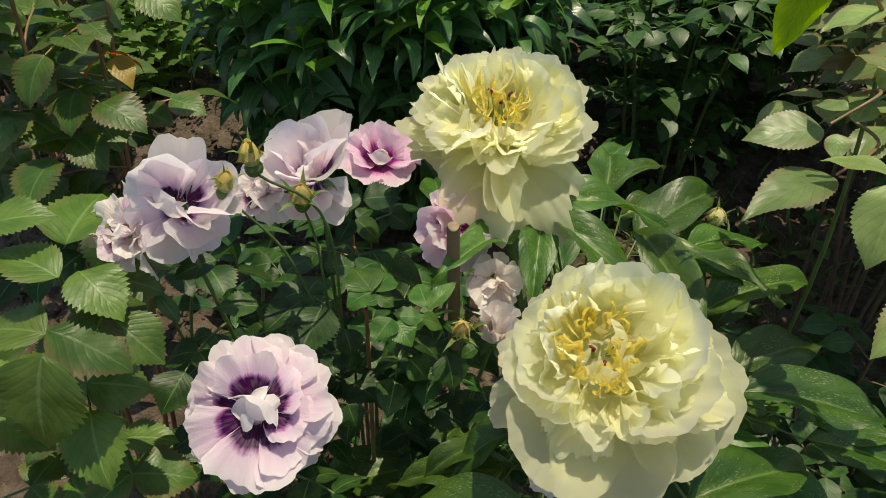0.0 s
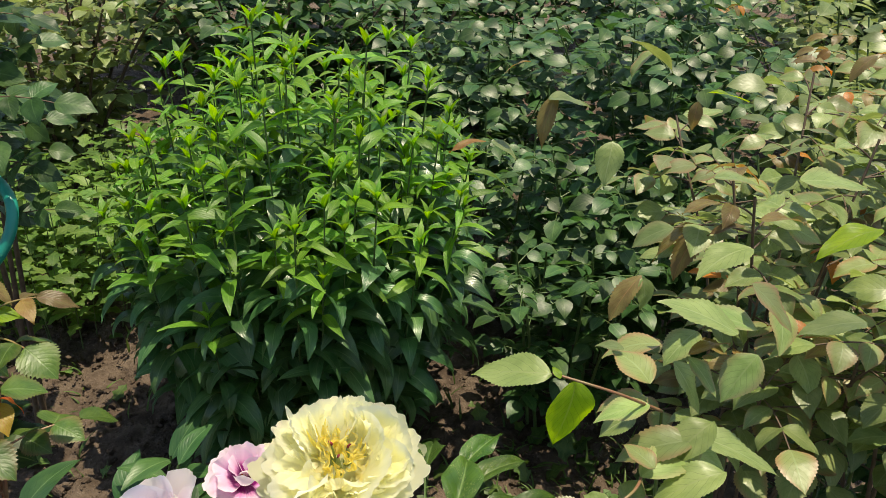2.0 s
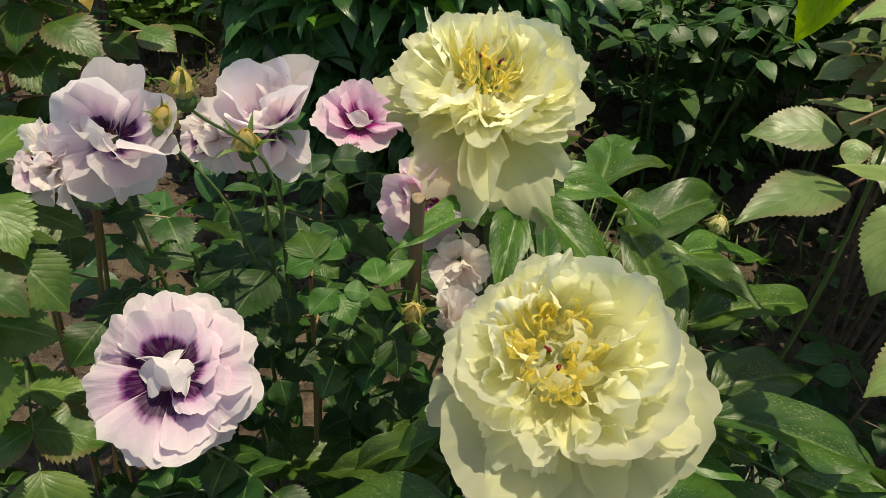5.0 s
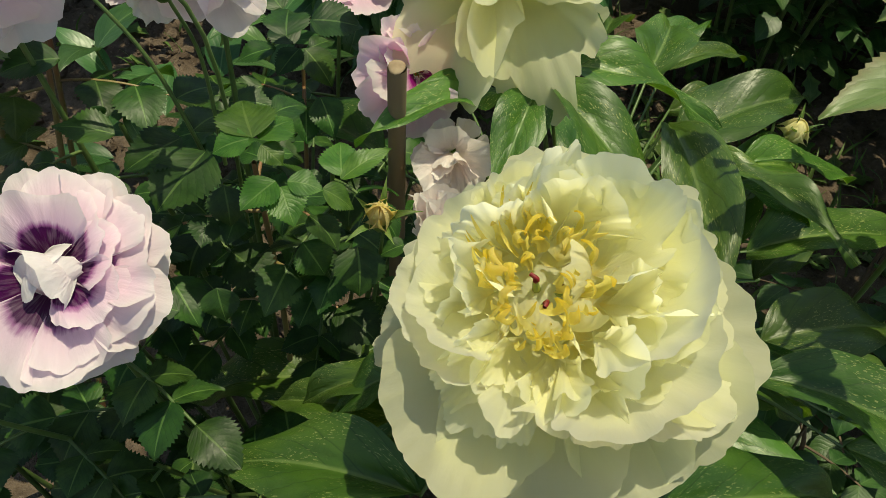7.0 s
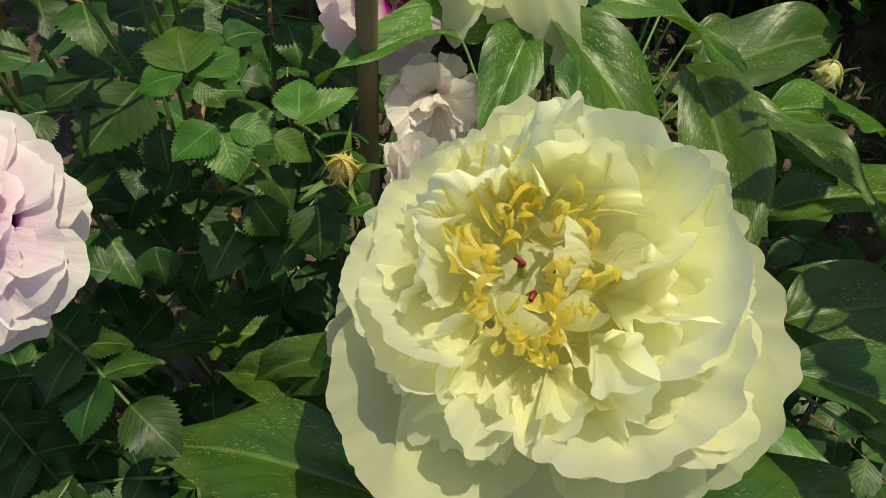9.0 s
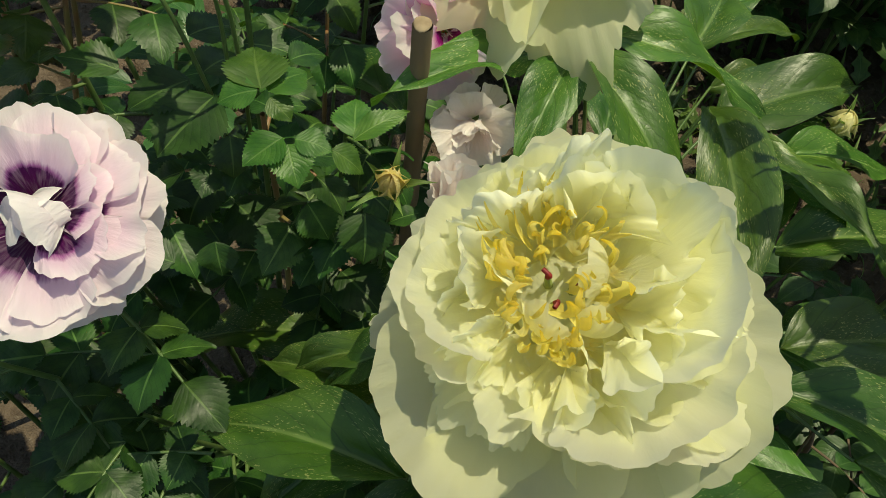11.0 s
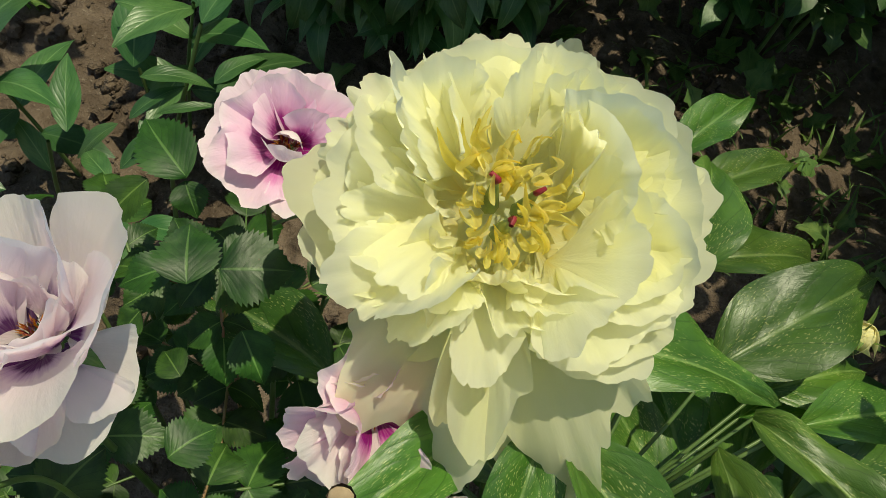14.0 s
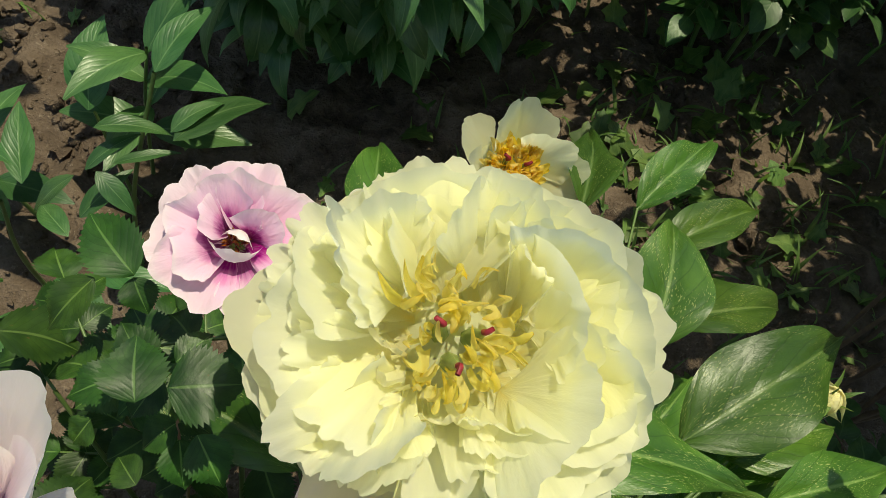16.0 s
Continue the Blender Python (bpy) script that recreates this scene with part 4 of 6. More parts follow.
peony_flower(peony, P2, A2, [
    dict(pool="guard", n=3, elev=-8, length=0.088, foot=0.010, height=-0.020, arc=(225, 325), loose=0.2, jitter=5, vary=0.05),
    dict(pool="guard", n=2, elev=-3, length=0.094, foot=0.010, height=-0.019, arc=(-50, 20), loose=0.2, jitter=5, vary=0.05),
    dict(pool="guard", n=6, elev=-6, length=0.072, foot=0.010, height=-0.020, arc=(10, 190), east=0.12, back=0.82),
    dict(pool="peony", n=7, elev=2, length=0.072, foot=0.012, height=-0.015, arc=(-40, 205), turn=8, loose=0.3, east=0.14, back=0.84, jitter=8, vary=0.08),
    dict(pool="peony", n=7, elev=11, length=0.067, foot=0.015, height=-0.010, arc=(-40, 215), loose=0.35, east=0.14, back=0.84, jitter=8, vary=0.08),
    dict(pool="peony", n=6, elev=20, length=0.060, foot=0.019, height=-0.006, turn=12, arc=(-40, 210), loose=0.4, east=0.12, back=0.86, vary=0.08),
    dict(pool="crisp", n=5, elev=8, length=0.048, foot=0.020, height=-0.012, arc=(210, 330), loose=0.5, jitter=10),
    dict(pool="crisp", n=6, elev=30, length=0.052, foot=0.024, height=-0.004, arc=(-20, 200), jitter=10, loose=0.45, east=0.1),
    dict(pool="crisp", n=4, elev=24, length=0.050, foot=0.024, height=-0.006, arc=(-65, 15), jitter=10, loose=0.5),
    dict(pool="crisp", n=5, elev=24, length=0.034, foot=0.025, height=-0.008, arc=(180, 320), jitter=12, loose=0.7),
    dict(pool="peony", n=3, elev=46, length=0.040, foot=0.028, height=-0.002, arc=(70, 130), jitter=8, loose=0.4),
    dict(pool="petaloid", n=4, elev=56, length=0.028, foot=0.018, height=-0.001, wide=1.3, jitter=18, loose=1.0, arc=(170, 400)),
    dict(pool="guard", n=1, elev=-16, length=0.080, foot=0.010, height=-0.018, wide=0.60, jitter=2, vary=0.02, arc=(198, 202)),
], 12, stamens=46, size=0.785, curls=22, carpel=0.018, rise=0.006, disc=0.024, tall=1.3, shift=(-0.006, 0.002))
peony_flower(peony, P3, A3, [
    dict(pool="guard", n=5, elev=30, length=0.042, foot=0.008, height=-0.016, wide=0.8),
    dict(pool="guard", n=4, elev=52, length=0.038, foot=0.009, height=-0.014, turn=25, wide=0.7),
], 13, stamens=150, label="small open yellow peony bloom with orange stamens", pool="anther", long=(0.011, 0.015), disc=0.016)
bud(peony, (0.244, 0.566, 0.376), (0.1, 0.0, 1.0), 0.019, 5, "pale_bud", "round pale yellow peony bud", False)
peony_stem((0.245, 0.566, 0.378), (0.03, 0.02), 0.003, 0.002)


def peony_leaf(base, tip, wide=1.0, pool="peony", up=(0, 0, 1), roll=0.0, i=None, petiole=True):
    lf = peony.leaf(pool, base, tip, up, wide * 0.86, roll, i)
    if petiole:
        root = Vector((0.11, 0.44, 0.30)).lerp(Vector(base), 0.35)
        mid = Vector(base).lerp(root, 0.5) + Vector((0, 0, 0.012))
        part("petiole", tube("petiole", [tuple(root), tuple(mid), base], 0.0013, 0.0009, GREEN_STEM, 5, 4), peony.ob)
    return lf


peony_leaf((0.056, 0.470, 0.446), (-0.006, 0.394, 0.467), 1.10, i=0)
peony_leaf((0.072, 0.464, 0.458), (0.063, 0.390, 0.442), 1.25, i=1)
peony_leaf((0.078, 0.456, 0.463), (0.155, 0.392, 0.440), 1.15, i=2)
peony_leaf((0.144, 0.472, 0.442), (0.172, 0.325, 0.455), 0.88, i=3)
peony_leaf((0.068, 0.502, 0.444), (0.184, 0.505, 0.436), 1.05, i=4)
peony_leaf((0.165, 0.530, 0.385), (0.252, 0.604, 0.398), 1.25, "peony_broad", i=0)
peony_leaf((0.141, 0.567, 0.405), (0.164, 0.652, 0.412), 1.45, i=5)
peony_leaf((0.165, 0.650, 0.358), (0.234, 0.703, 0.357), 1.2, i=1)
peony_leaf((0.180, 0.505, 0.395), (0.262, 0.440, 0.405), 1.0, i=0)
peony_leaf((0.200, 0.505, 0.395), (0.285, 0.540, 0.388), 1.1, i=2)
peony_leaf((0.205, 0.380, 0.388), (0.284, 0.416, 0.392), 1.45, "peony_broad", i=1)
peony_leaf((0.188, 0.337, 0.418), (0.320, 0.330, 0.388), 1.15, i=3)
peony_leaf((0.165, 0.350, 0.392), (0.176, 0.290, 0.350), 1.1, i=4)
peony_leaf((0.150, 0.278, 0.385), (0.262, 0.322, 0.372), 1.15, i=5)
peony_leaf((0.170, 0.270, 0.375), (0.270, 0.260, 0.350), 1.1, i=1)
peony_leaf((0.054, 0.265, 0.385), (-0.064, 0.277, 0.362), 1.05, "peony", i=2)
peony_leaf((0.040, 0.310, 0.410), (0.000, 0.297, 0.381), 1.35, i=2)
peony_leaf((0.055, 0.320, 0.405), (-0.020, 0.305, 0.365), 1.1, i=3)
peony_leaf((0.050, 0.300, 0.385), (-0.045, 0.320, 0.340), 1.2, i=0)
peony_leaf((0.060, 0.240, 0.380), (-0.010, 0.215, 0.350), 1.2, i=4)
peony_leaf((-0.003, 0.642, 0.335), (-0.015, 0.727, 0.323), 1.45, i=1)
peony_leaf((0.115, 0.662, 0.365), (0.127, 0.755, 0.345), 1.1, i=2)
peony_leaf((0.155, 0.684, 0.345), (0.208, 0.758, 0.345), 1.3, i=3)
peony_leaf((0.205, 0.512, 0.372), (0.272, 0.503, 0.360), 1.2, i=4)
peony_leaf((0.170, 0.610, 0.350), (0.261, 0.641, 0.343), 1.15, i=5)
peony_leaf((0.196, 0.530, 0.368), (0.276, 0.566, 0.360), 1.1, "peony_broad", i=3)
for k in range(26):
    a = 2.4 * k
    rr = 0.04 + 0.11 * peony.rng.random()
    b = Vector((0.11 + rr * math.cos(a), 0.43 + 1.3 * rr * math.sin(a), peony.rng.uniform(0.20, 0.36)))
    d = Vector((math.cos(a), 1.1 * math.sin(a), peony.rng.uniform(-0.35, 0.15))).normalized()
    peony_leaf(tuple(b), tuple(b + d * peony.rng.uniform(0.09, 0.13)), 1.1, peony.rng.choice(("peony", "peony_broad")))

for k in range(18):
    a = 2.4 * k
    b = Vector((0.22 + 0.06 * math.cos(a), 0.40 + 0.10 * math.sin(a), peony.rng.uniform(0.22, 0.33)))
    d = Vector((math.cos(a) + 0.4, math.sin(a), peony.rng.uniform(-0.3, 0.1))).normalized()
    peony_leaf(tuple(b), tuple(b + d * peony.rng.uniform(0.09, 0.12)), 1.15, peony.rng.choice(("peony", "peony_broad")))

# ---- the lavender rose ----
lav = Plant("rose_bush", (-0.07, 0.42), "lavender rose bush in bloom with toothed green leaves", "rose bush", seed=4)
LZ = lav.ob.location.z


def lav_cane(top, bow=(0, 0, 0), leaves=(), r0=0.0026, r1=0.0013, material=GREEN_STEM, foot=None):
    f = Vector((-0.07 + (top[0] + 0.07) * 0.15, 0.42 + (top[1] - 0.42) * 0.15, LZ - 0.01)) if foot is None else Vector(foot)
    t = Vector(top)
    mid = f.lerp(t, 0.6) + Vector(bow)
    line = smooth_line([tuple(f), tuple(mid), tuple(t)], 12)
    tubes = []
    for s, turn, size, count in leaves:
        p = Vector(line[int(s * (len(line) - 1))])
        way = Vector((math.cos(radians(turn)), math.sin(radians(turn)), 0.25))
        lav.rose_leaf(p, way, size, "rose", count, tube_list=tubes)
    lav.stem([tuple(f), tuple(mid), tuple(t)], r0, r1, material, "cane", tubes, sides=6)


ROSE_FULL = [
    dict(pool="rose_outer", n=5, elev=-14, length=0.043, foot=0.003, height=-0.006, wide=1.1, jitter=6, loose=0.2, vary=0.06),
    dict(pool="rose_outer", n=5, elev=-4, length=0.042, foot=0.003, height=-0.005, turn=36, wide=1.1, jitter=6, loose=0.2, vary=0.06),
    dict(pool="rose_outer", n=3, elev=4, length=0.039, foot=0.003, height=-0.003, turn=200, wide=1.1, loose=0.25, jitter=6, arc=(0, 150)),
    dict(pool="rose", n=3, elev=10, length=0.034, foot=0.003, height=-0.002, arc=(-50, 110), loose=0.35, wide=1.1),
    dict(pool="rose_outer", n=2, elev=18, length=0.036, foot=0.005, height=-0.003, arc=(50, 130), loose=0.3),
    dict(pool="rose_heart", n=3, elev=98, length=0.023, foot=0.009, height=0.000, wide=1.5, jitter=8, loose=0.3, turn=150),
    dict(pool="rose_heart", n=1, elev=70, length=0.021, foot=0.006, height=0.003, wide=1.2, jitter=8, loose=0.5, turn=260),
]
ROSE_OPEN = [
    dict(pool="rose_big", n=3, elev=-22, length=0.048, foot=0.003, height=-0.006, jitter=10, loose=0.5, arc=(240, 360), wide=0.85),
    dict(pool="rose_big", n=3, elev=2, length=0.042, foot=0.003, height=-0.005, jitter=14, loose=0.8, arc=(180, 390), wide=0.85),
    dict(pool="rose_big", n=2, elev=26, length=0.052, foot=0.005, height=-0.005, jitter=10, loose=0.7, arc=(-20, 50), wide=0.7),
    dict(pool="rose_big", n=3, elev=50, length=0.060, foot=0.006, height=-0.004, jitter=8, loose=0.5, arc=(65, 165), wide=0.75),
    dict(pool="rose_outer", n=2, elev=36, length=0.038, foot=0.006, height=-0.004, jitter=12, loose=0.7, arc=(30, 170), wide=0.8),
    dict(pool="rose_big", n=1, elev=52, length=0.048, foot=0.010, height=-0.002, wide=0.55, jitter=8, loose=0.5, arc=(300, 330)),
    dict(pool="rose_heart", n=3, elev=44, length=0.028, foot=0.010, height=-0.002, jitter=14, loose=0.9, arc=(180, 270), wide=1.2),
]
ROSE_CRUMPLED = [
    dict(pool="rose_pale", n=5, elev=-10, length=0.042, foot=0.003, height=-0.006, jitter=16, loose=0.8),
    dict(pool="rose_pale", n=5, elev=16, length=0.036, foot=0.005, height=-0.004, jitter=20, loose=1.0, turn=20),
    dict(pool="rose", n=2, elev=30, length=0.034, foot=0.006, height=-0.003, jitter=20, loose=1.0, turn=50),
    dict(pool="blush", n=5, elev=40, length=0.028, foot=0.008, height=-0.002, jitter=22, loose=1.2),
    dict(pool="rose_pale", n=5, elev=50, length=0.024, foot=0.006, height=0.0, jitter=22, loose=1.3),
    dict(pool="rose_heart", n=3, elev=62, length=0.020, foot=0.004, height=0.002, jitter=20, loose=1.2),
]
ROSE_CUP = [
    dict(pool="rose_big", n=3, elev=-34, length=0.042, foot=0.004, height=-0.008, jitter=10, loose=0.6, arc=(230, 370)),
    dict(pool="rose_big", n=2, elev=50, length=0.050, foot=0.006, height=-0.006, jitter=6, loose=0.3, arc=(215, 310), wide=0.95),
    dict(pool="rose_big", n=3, elev=58, length=0.056, foot=0.007, height=-0.006, jitter=10, loose=0.4, arc=(-10, 190), wide=0.9),
    dict(pool="rose_big", n=2, elev=76, length=0.052, foot=0.008, height=-0.004, turn=10, wide=0.75, jitter=12, loose=0.5),
    dict(pool="rose_pale", n=4, elev=56, length=0.038, foot=0.006, height=-0.003, turn=10, jitter=16, loose=0.7, wide=0.9),
]
ROSE_BUDDING = [
    dict(pool="blush", n=5, elev=72, length=0.046, foot=0.006, height=-0.006, loose=0.3, jitter=6, wide=0.8),
    dict(pool="blush", n=3, elev=82, length=0.050, foot=0.004, height=-0.004, loose=0.4, jitter=8, wide=0.7),
]
ROSE_PINK = [
    dict(pool="pink", n=5, elev=12, length=0.043, foot=0.003, height=-0.005, loose=0.25, jitter=5, wide=1.15, turn=20),
    dict(pool="pink", n=4, elev=26, length=0.041, foot=0.004, height=-0.003, turn=10, loose=0.4, jitter=8, arc=(-40, 220), wide=1.1),
    dict(pool="pink", n=3, elev=46, length=0.032, foot=0.007, height=-0.002, loose=0.6, jitter=12, arc=(25, 150)),
    dict(pool="rose_heart", n=1, elev=34, length=0.027, foot=0.006, height=0.001, wide=1.2, loose=0.2, jitter=5, arc=(265, 285)),
    dict(pool="rose_heart", n=1, elev=58, length=0.016, foot=0.004, height=0.003, wide=1.2, loose=0.5, jitter=5, arc=(60, 80)),
]
ROSE_SHADED = [
    dict(pool="pink", n=6, elev=-4, length=0.042, foot=0.003, height=-0.005, loose=0.6),
    dict(pool="rose_pale", n=4, elev=14, length=0.038, foot=0.003, height=-0.003, turn=30, loose=0.7, jitter=15, arc=(90, 270)),
    dict(pool="pink", n=4, elev=25, length=0.034, foot=0.004, height=-0.002, turn=-20, loose=0.7, jitter=14),
]
ROSE_BLUSH = [
    dict(pool="blush", n=5, elev=12, length=0.034, foot=0.003, height=-0.004, loose=0.8, jitter=16),
    dict(pool="blush", n=4, elev=40, length=0.032, foot=0.003, height=-0.002, turn=36, loose=0.9, jitter=18),
    dict(pool="blush", n=3, elev=64, length=0.026, foot=0.003, height=0.0, turn=10, loose=0.9, jitter=18),
]
rose_flower(lav, (-0.158, 0.386, 0.530), (0.12, -0.50, 0.85), ROSE_OPEN, 21, size=0.68)
rose_flower(lav, (-0.192, 0.382, 0.515), (-0.35, -0.55, 0.75), ROSE_CRUMPLED, 22, size=0.66)
rose_flower(lav, (-0.086, 0.440, 0.517), (-0.15, 0.05, 0.98), ROSE_CUP, 23, size=0.72)
rose_flower(lav, (-0.118, 0.434, 0.508), (-0.50, -0.40, 0.76), ROSE_CRUMPLED, 24, size=0.56)
rose_flower(lav, (-0.054, 0.572, 0.438), (0.08, -0.22, 0.97), ROSE_PINK, 25, size=0.80, stamens=46, label="pink rose bloom with a magenta heart")
rose_flower(lav, (-0.107, 0.296, 0.450), (0.02, -0.50, 0.87), ROSE_FULL, 26, size=0.97)
rose_flower(lav, (0.010, 0.452, 0.464), (0.45, -0.45, 0.76), ROSE_SHADED, 27, size=0.70, label="pale pink rose bloom under a peony leaf")
rose_flower(lav, (0.035, 0.426, 0.434), (0.25, -0.80, 0.35), ROSE_BLUSH, 28, size=0.66, stamens=0, label="fading blush rose bloom")
rose_flower(lav, (0.036, 0.383, 0.420), (0.05, -0.15, 1.0), ROSE_BUDDING, 29, size=0.62, stamens=0, label="half-open blush rosebud")
rose_flower(lav, (0.062, 0.288, 0.415), (0.1, -0.6, 0.8), ROSE_BLUSH, 30, size=0.62, stamens=0, label="fading blush rose bloom")
bud(lav, (-0.130, 0.390, 0.540), (0.25, 0.0, 1.0), 0.0155, 31, open_sepals=False)
bud(lav, (-0.102, 0.358, 0.580), (-0.1, 0.05, 1.0), 0.0155, 32, open_sepals=False)
bud(lav, (-0.085, 0.389, 0.532), (0.05, -0.2, 1.0), 0.0155, 33)
bud(lav, (0.012, 0.365, 0.444), (0.05, -0.45, 0.9), 0.0160, 34)
lav_cane((-0.160, 0.385, 0.510), leaves=((0.55, 200, 0.030, 5), (0.7, 320, 0.032, 5), (0.8, 250, 0.028, 5)))
lav_cane((-0.080, 0.428, 0.490), leaves=((0.5, 250, 0.030, 5), (0.65, 20, 0.030, 5), (0.75, 140, 0.03, 5)))
lav_cane((-0.102, 0.360, 0.572), (0.02, 0.01, 0.03), foot=(-0.075, 0.41, 0.34), r0=0.0012, r1=0.0008)
lav_cane((-0.130, 0.391, 0.532), (0.01, 0.0, 0.0), foot=(-0.085, 0.40, 0.42), r0=0.0012, r1=0.0008)
lav_cane((-0.085, 0.391, 0.525), (0.0, 0.01, 0.0), foot=(-0.080, 0.405, 0.42), r0=0.0012, r1=0.0008)
lav_cane((-0.064, 0.568, 0.420), (0, 0.02, 0.0), leaves=((0.55, 210, 0.030, 5), (0.70, 300, 0.030, 5), (0.82, 200, 0.030, 5), (0.9, 30, 0.026, 3)))
lav_cane((-0.107, 0.300, 0.438), (0, -0.01, 0.0), leaves=((0.5, 290, 0.030, 5), (0.65, 200, 0.032, 5), (0.8, 330, 0.030, 5)))
lav_cane((0.010, 0.444, 0.450), (0.0, 0.01, 0.0), leaves=((0.6, 150, 0.028, 5), (0.75, 250, 0.028, 5)))
lav_cane((0.036, 0.386, 0.418), (0, 0, 0), leaves=((0.7, 230, 0.030, 3), (0.85, 290, 0.026, 3)))
lav_cane((0.013, 0.368, 0.434), (0, 0, 0), foot=(0.0, 0.38, 0.30), leaves=((0.7, 200, 0.026, 3),), r0=0.0016, r1=0.0010)
lav_cane((0.045, 0.296, 0.398), (0, 0, 0))
lav_cane((-0.050, 0.375, 0.455), (0.0, 0.01, 0.02), leaves=((0.62, 200, 0.028, 5), (0.72, 330, 0.028, 5), (0.82, 90, 0.024, 5), (0.90, 210, 0.022, 5), (0.96, 330, 0.020, 5), (0.985, 100, 0.018, 3)), material=RED_STEM)
lav_cane((-0.020, 0.400, 0.440), (0.0, 0.01, 0.02), leaves=((0.6, 280, 0.028, 5), (0.75, 30, 0.028, 5), (0.88, 260, 0.026, 5), (0.97, 330, 0.022, 3)))
lav_cane((-0.075, 0.520, 0.400), (0.0, 0.01, 0.02), leaves=((0.6, 160, 0.030, 5), (0.72, 280, 0.030, 5), (0.84, 40, 0.026, 5), (0.93, 170, 0.024, 5), (0.98, 290, 0.022, 3)), material=RED_STEM)
lav_cane((-0.130, 0.400, 0.440), (0.0, 0.01, 0.02), leaves=((0.55, 250, 0.034, 5), (0.68, 120, 0.032, 5), (0.8, 330, 0.032, 5), (0.9, 220, 0.03, 5)))
lav_cane((-0.150, 0.270, 0.360), (0.0, 0.0, 0.02), leaves=((0.55, 250, 0.032, 5), (0.68, 170, 0.032, 5), (0.8, 330, 0.030, 5), (0.92, 240, 0.028, 5)))
lav_cane((-0.040, 0.270, 0.330), (0.0, 0.0, 0.02), leaves=((0.55, 250, 0.032, 5), (0.68, 10, 0.032, 5), (0.8, 300, 0.030, 5), (0.92, 200, 0.028, 5)))
for k in range(16):
    a = 2.4 * k
    lav_cane((-0.07 + (0.05 + 0.09 * lav.rng.random()) * math.cos(a), 0.43 + 0.15 * math.sin(a), lav.rng.uniform(0.22, 0.36)), leaves=((0.6, math.degrees(a) + 60, 0.030, 5), (0.8, math.degrees(a) - 50, 0.030, 5), (0.97, math.degrees(a), 0.028, 5)))

for k in range(16):
    a = 2.4 * k
    x, y = -0.11 + 0.15 * math.sqrt((k + 0.5) / 16) * math.cos(a), 0.27 + 0.11 * math.sqrt((k + 0.5) / 16) * math.sin(a)
    lav_cane((x, y, lav.rng.uniform(0.17, 0.30)), leaves=((0.70, math.degrees(a) + 90, 0.034, 5), (0.97, math.degrees(a), 0.036, 5)), foot=(x, y + 0.03, -0.01))

# ---- stake ----
stake = thing("garden_stake", (0.012, 0.437, soil_at(0.012, 0.437) - 0.01), "cut brown twig pushed into the soil as a stake", "stake")
part("shaft", tube("shaft", [(0.012, 0.437, -0.03), (0.010, 0.427, 0.25), (0.007, 0.417, 0.489)], 0.0052, 0.0046, STAKE_WOOD, 9, 8, 0.03, 3), stake)
cut = part("cut_end", knob("cut_end", CUT_WOOD, 0.0042, 0.25), stake, axis_pose((0.007, 0.4165, 0.490), (-0.05, -0.35, 0.9)), "pale cut end")

# ---- rose bush at the side with reddish young leaves ----
side_rose = Plant("rose_bush", (-0.27, 0.42), "rose bush with large matt green leaves and reddish young tips", "rose bush", seed=7)


def cane_with(pl, foot, mid, top, leaves, r0=0.0027, r1=0.0014, material=GREEN_STEM):
    line = smooth_line([foot, mid, top], 12)
    tubes = []
    for s, turn, rise, size, count, pool in leaves:
        p = Vector(line[int(s * (len(line) - 1))])
        pl.rose_leaf(p, (math.cos(radians(turn)), math.sin(radians(turn)), rise), size, pool, count, tube_list=tubes)
    pl.stem([foot, mid, top], r0, r1, material, "cane", tubes, sides=6)


cane_with(side_rose, (-0.26, 0.40, -0.01), (-0.235, 0.36, 0.3), (-0.215, 0.335, 0.520), ((0.55, 160, 0.2, 0.045, 5, "mid"), (0.7, 300, 0.1, 0.046, 5, "mid"), (0.82, 190, 0.2, 0.044, 5, "mid"), (0.90, 290, -0.1, 0.046, 3, "mid"), (0.95, 60, 0.3, 0.040, 3, "mid"), (0.985, 330, 0.2, 0.034, 3, "mid")))
cane_with(side_rose, (-0.28, 0.45, -0.01), (-0.26, 0.52, 0.35), (-0.245, 0.585, 0.640), ((0.42, 180, 0.2, 0.044, 5, "mid"), (0.52, 240, 0.2, 0.044, 5, "mid"), (0.60, 150, 0.2, 0.044, 5, "mid"), (0.68, 200, 0.2, 0.044, 5, "mid"), (0.76, 250, 0.2, 0.042, 5, "mid"), (0.90, 250, 0.2, 0.038, 5, "mid"), (0.95, 330, 0.3, 0.034, 3, "mid"), (0.985, 10, 0.5, 0.032, 3, "bronze")), material=RED_STEM)
cane_with(side_rose, (-0.30, 0.47, -0.01), (-0.34, 0.55, 0.3), (-0.36, 0.62, 0.60), ((0.55, 200, 0.2, 0.042, 5, "rose"), (0.75, 250, 0.2, 0.042, 5, "mid"), (0.86, 20, 0.2, 0.040, 5, "mid"), (0.96, 290, 0.3, 0.036, 5, "mid")))
cane_with(side_rose, (-0.30, 0.38, -0.01), (-0.33, 0.34, 0.25), (-0.34, 0.33, 0.50), ((0.45, 300, 0.2, 0.044, 5, "rose"), (0.60, 20, 0.2, 0.044, 5, "mid"), (0.75, 270, 0.1, 0.044, 5, "mid"), (0.88, 340, 0.2, 0.042, 5, "mid"), (0.97, 200, 0.1, 0.040, 5, "mid")))

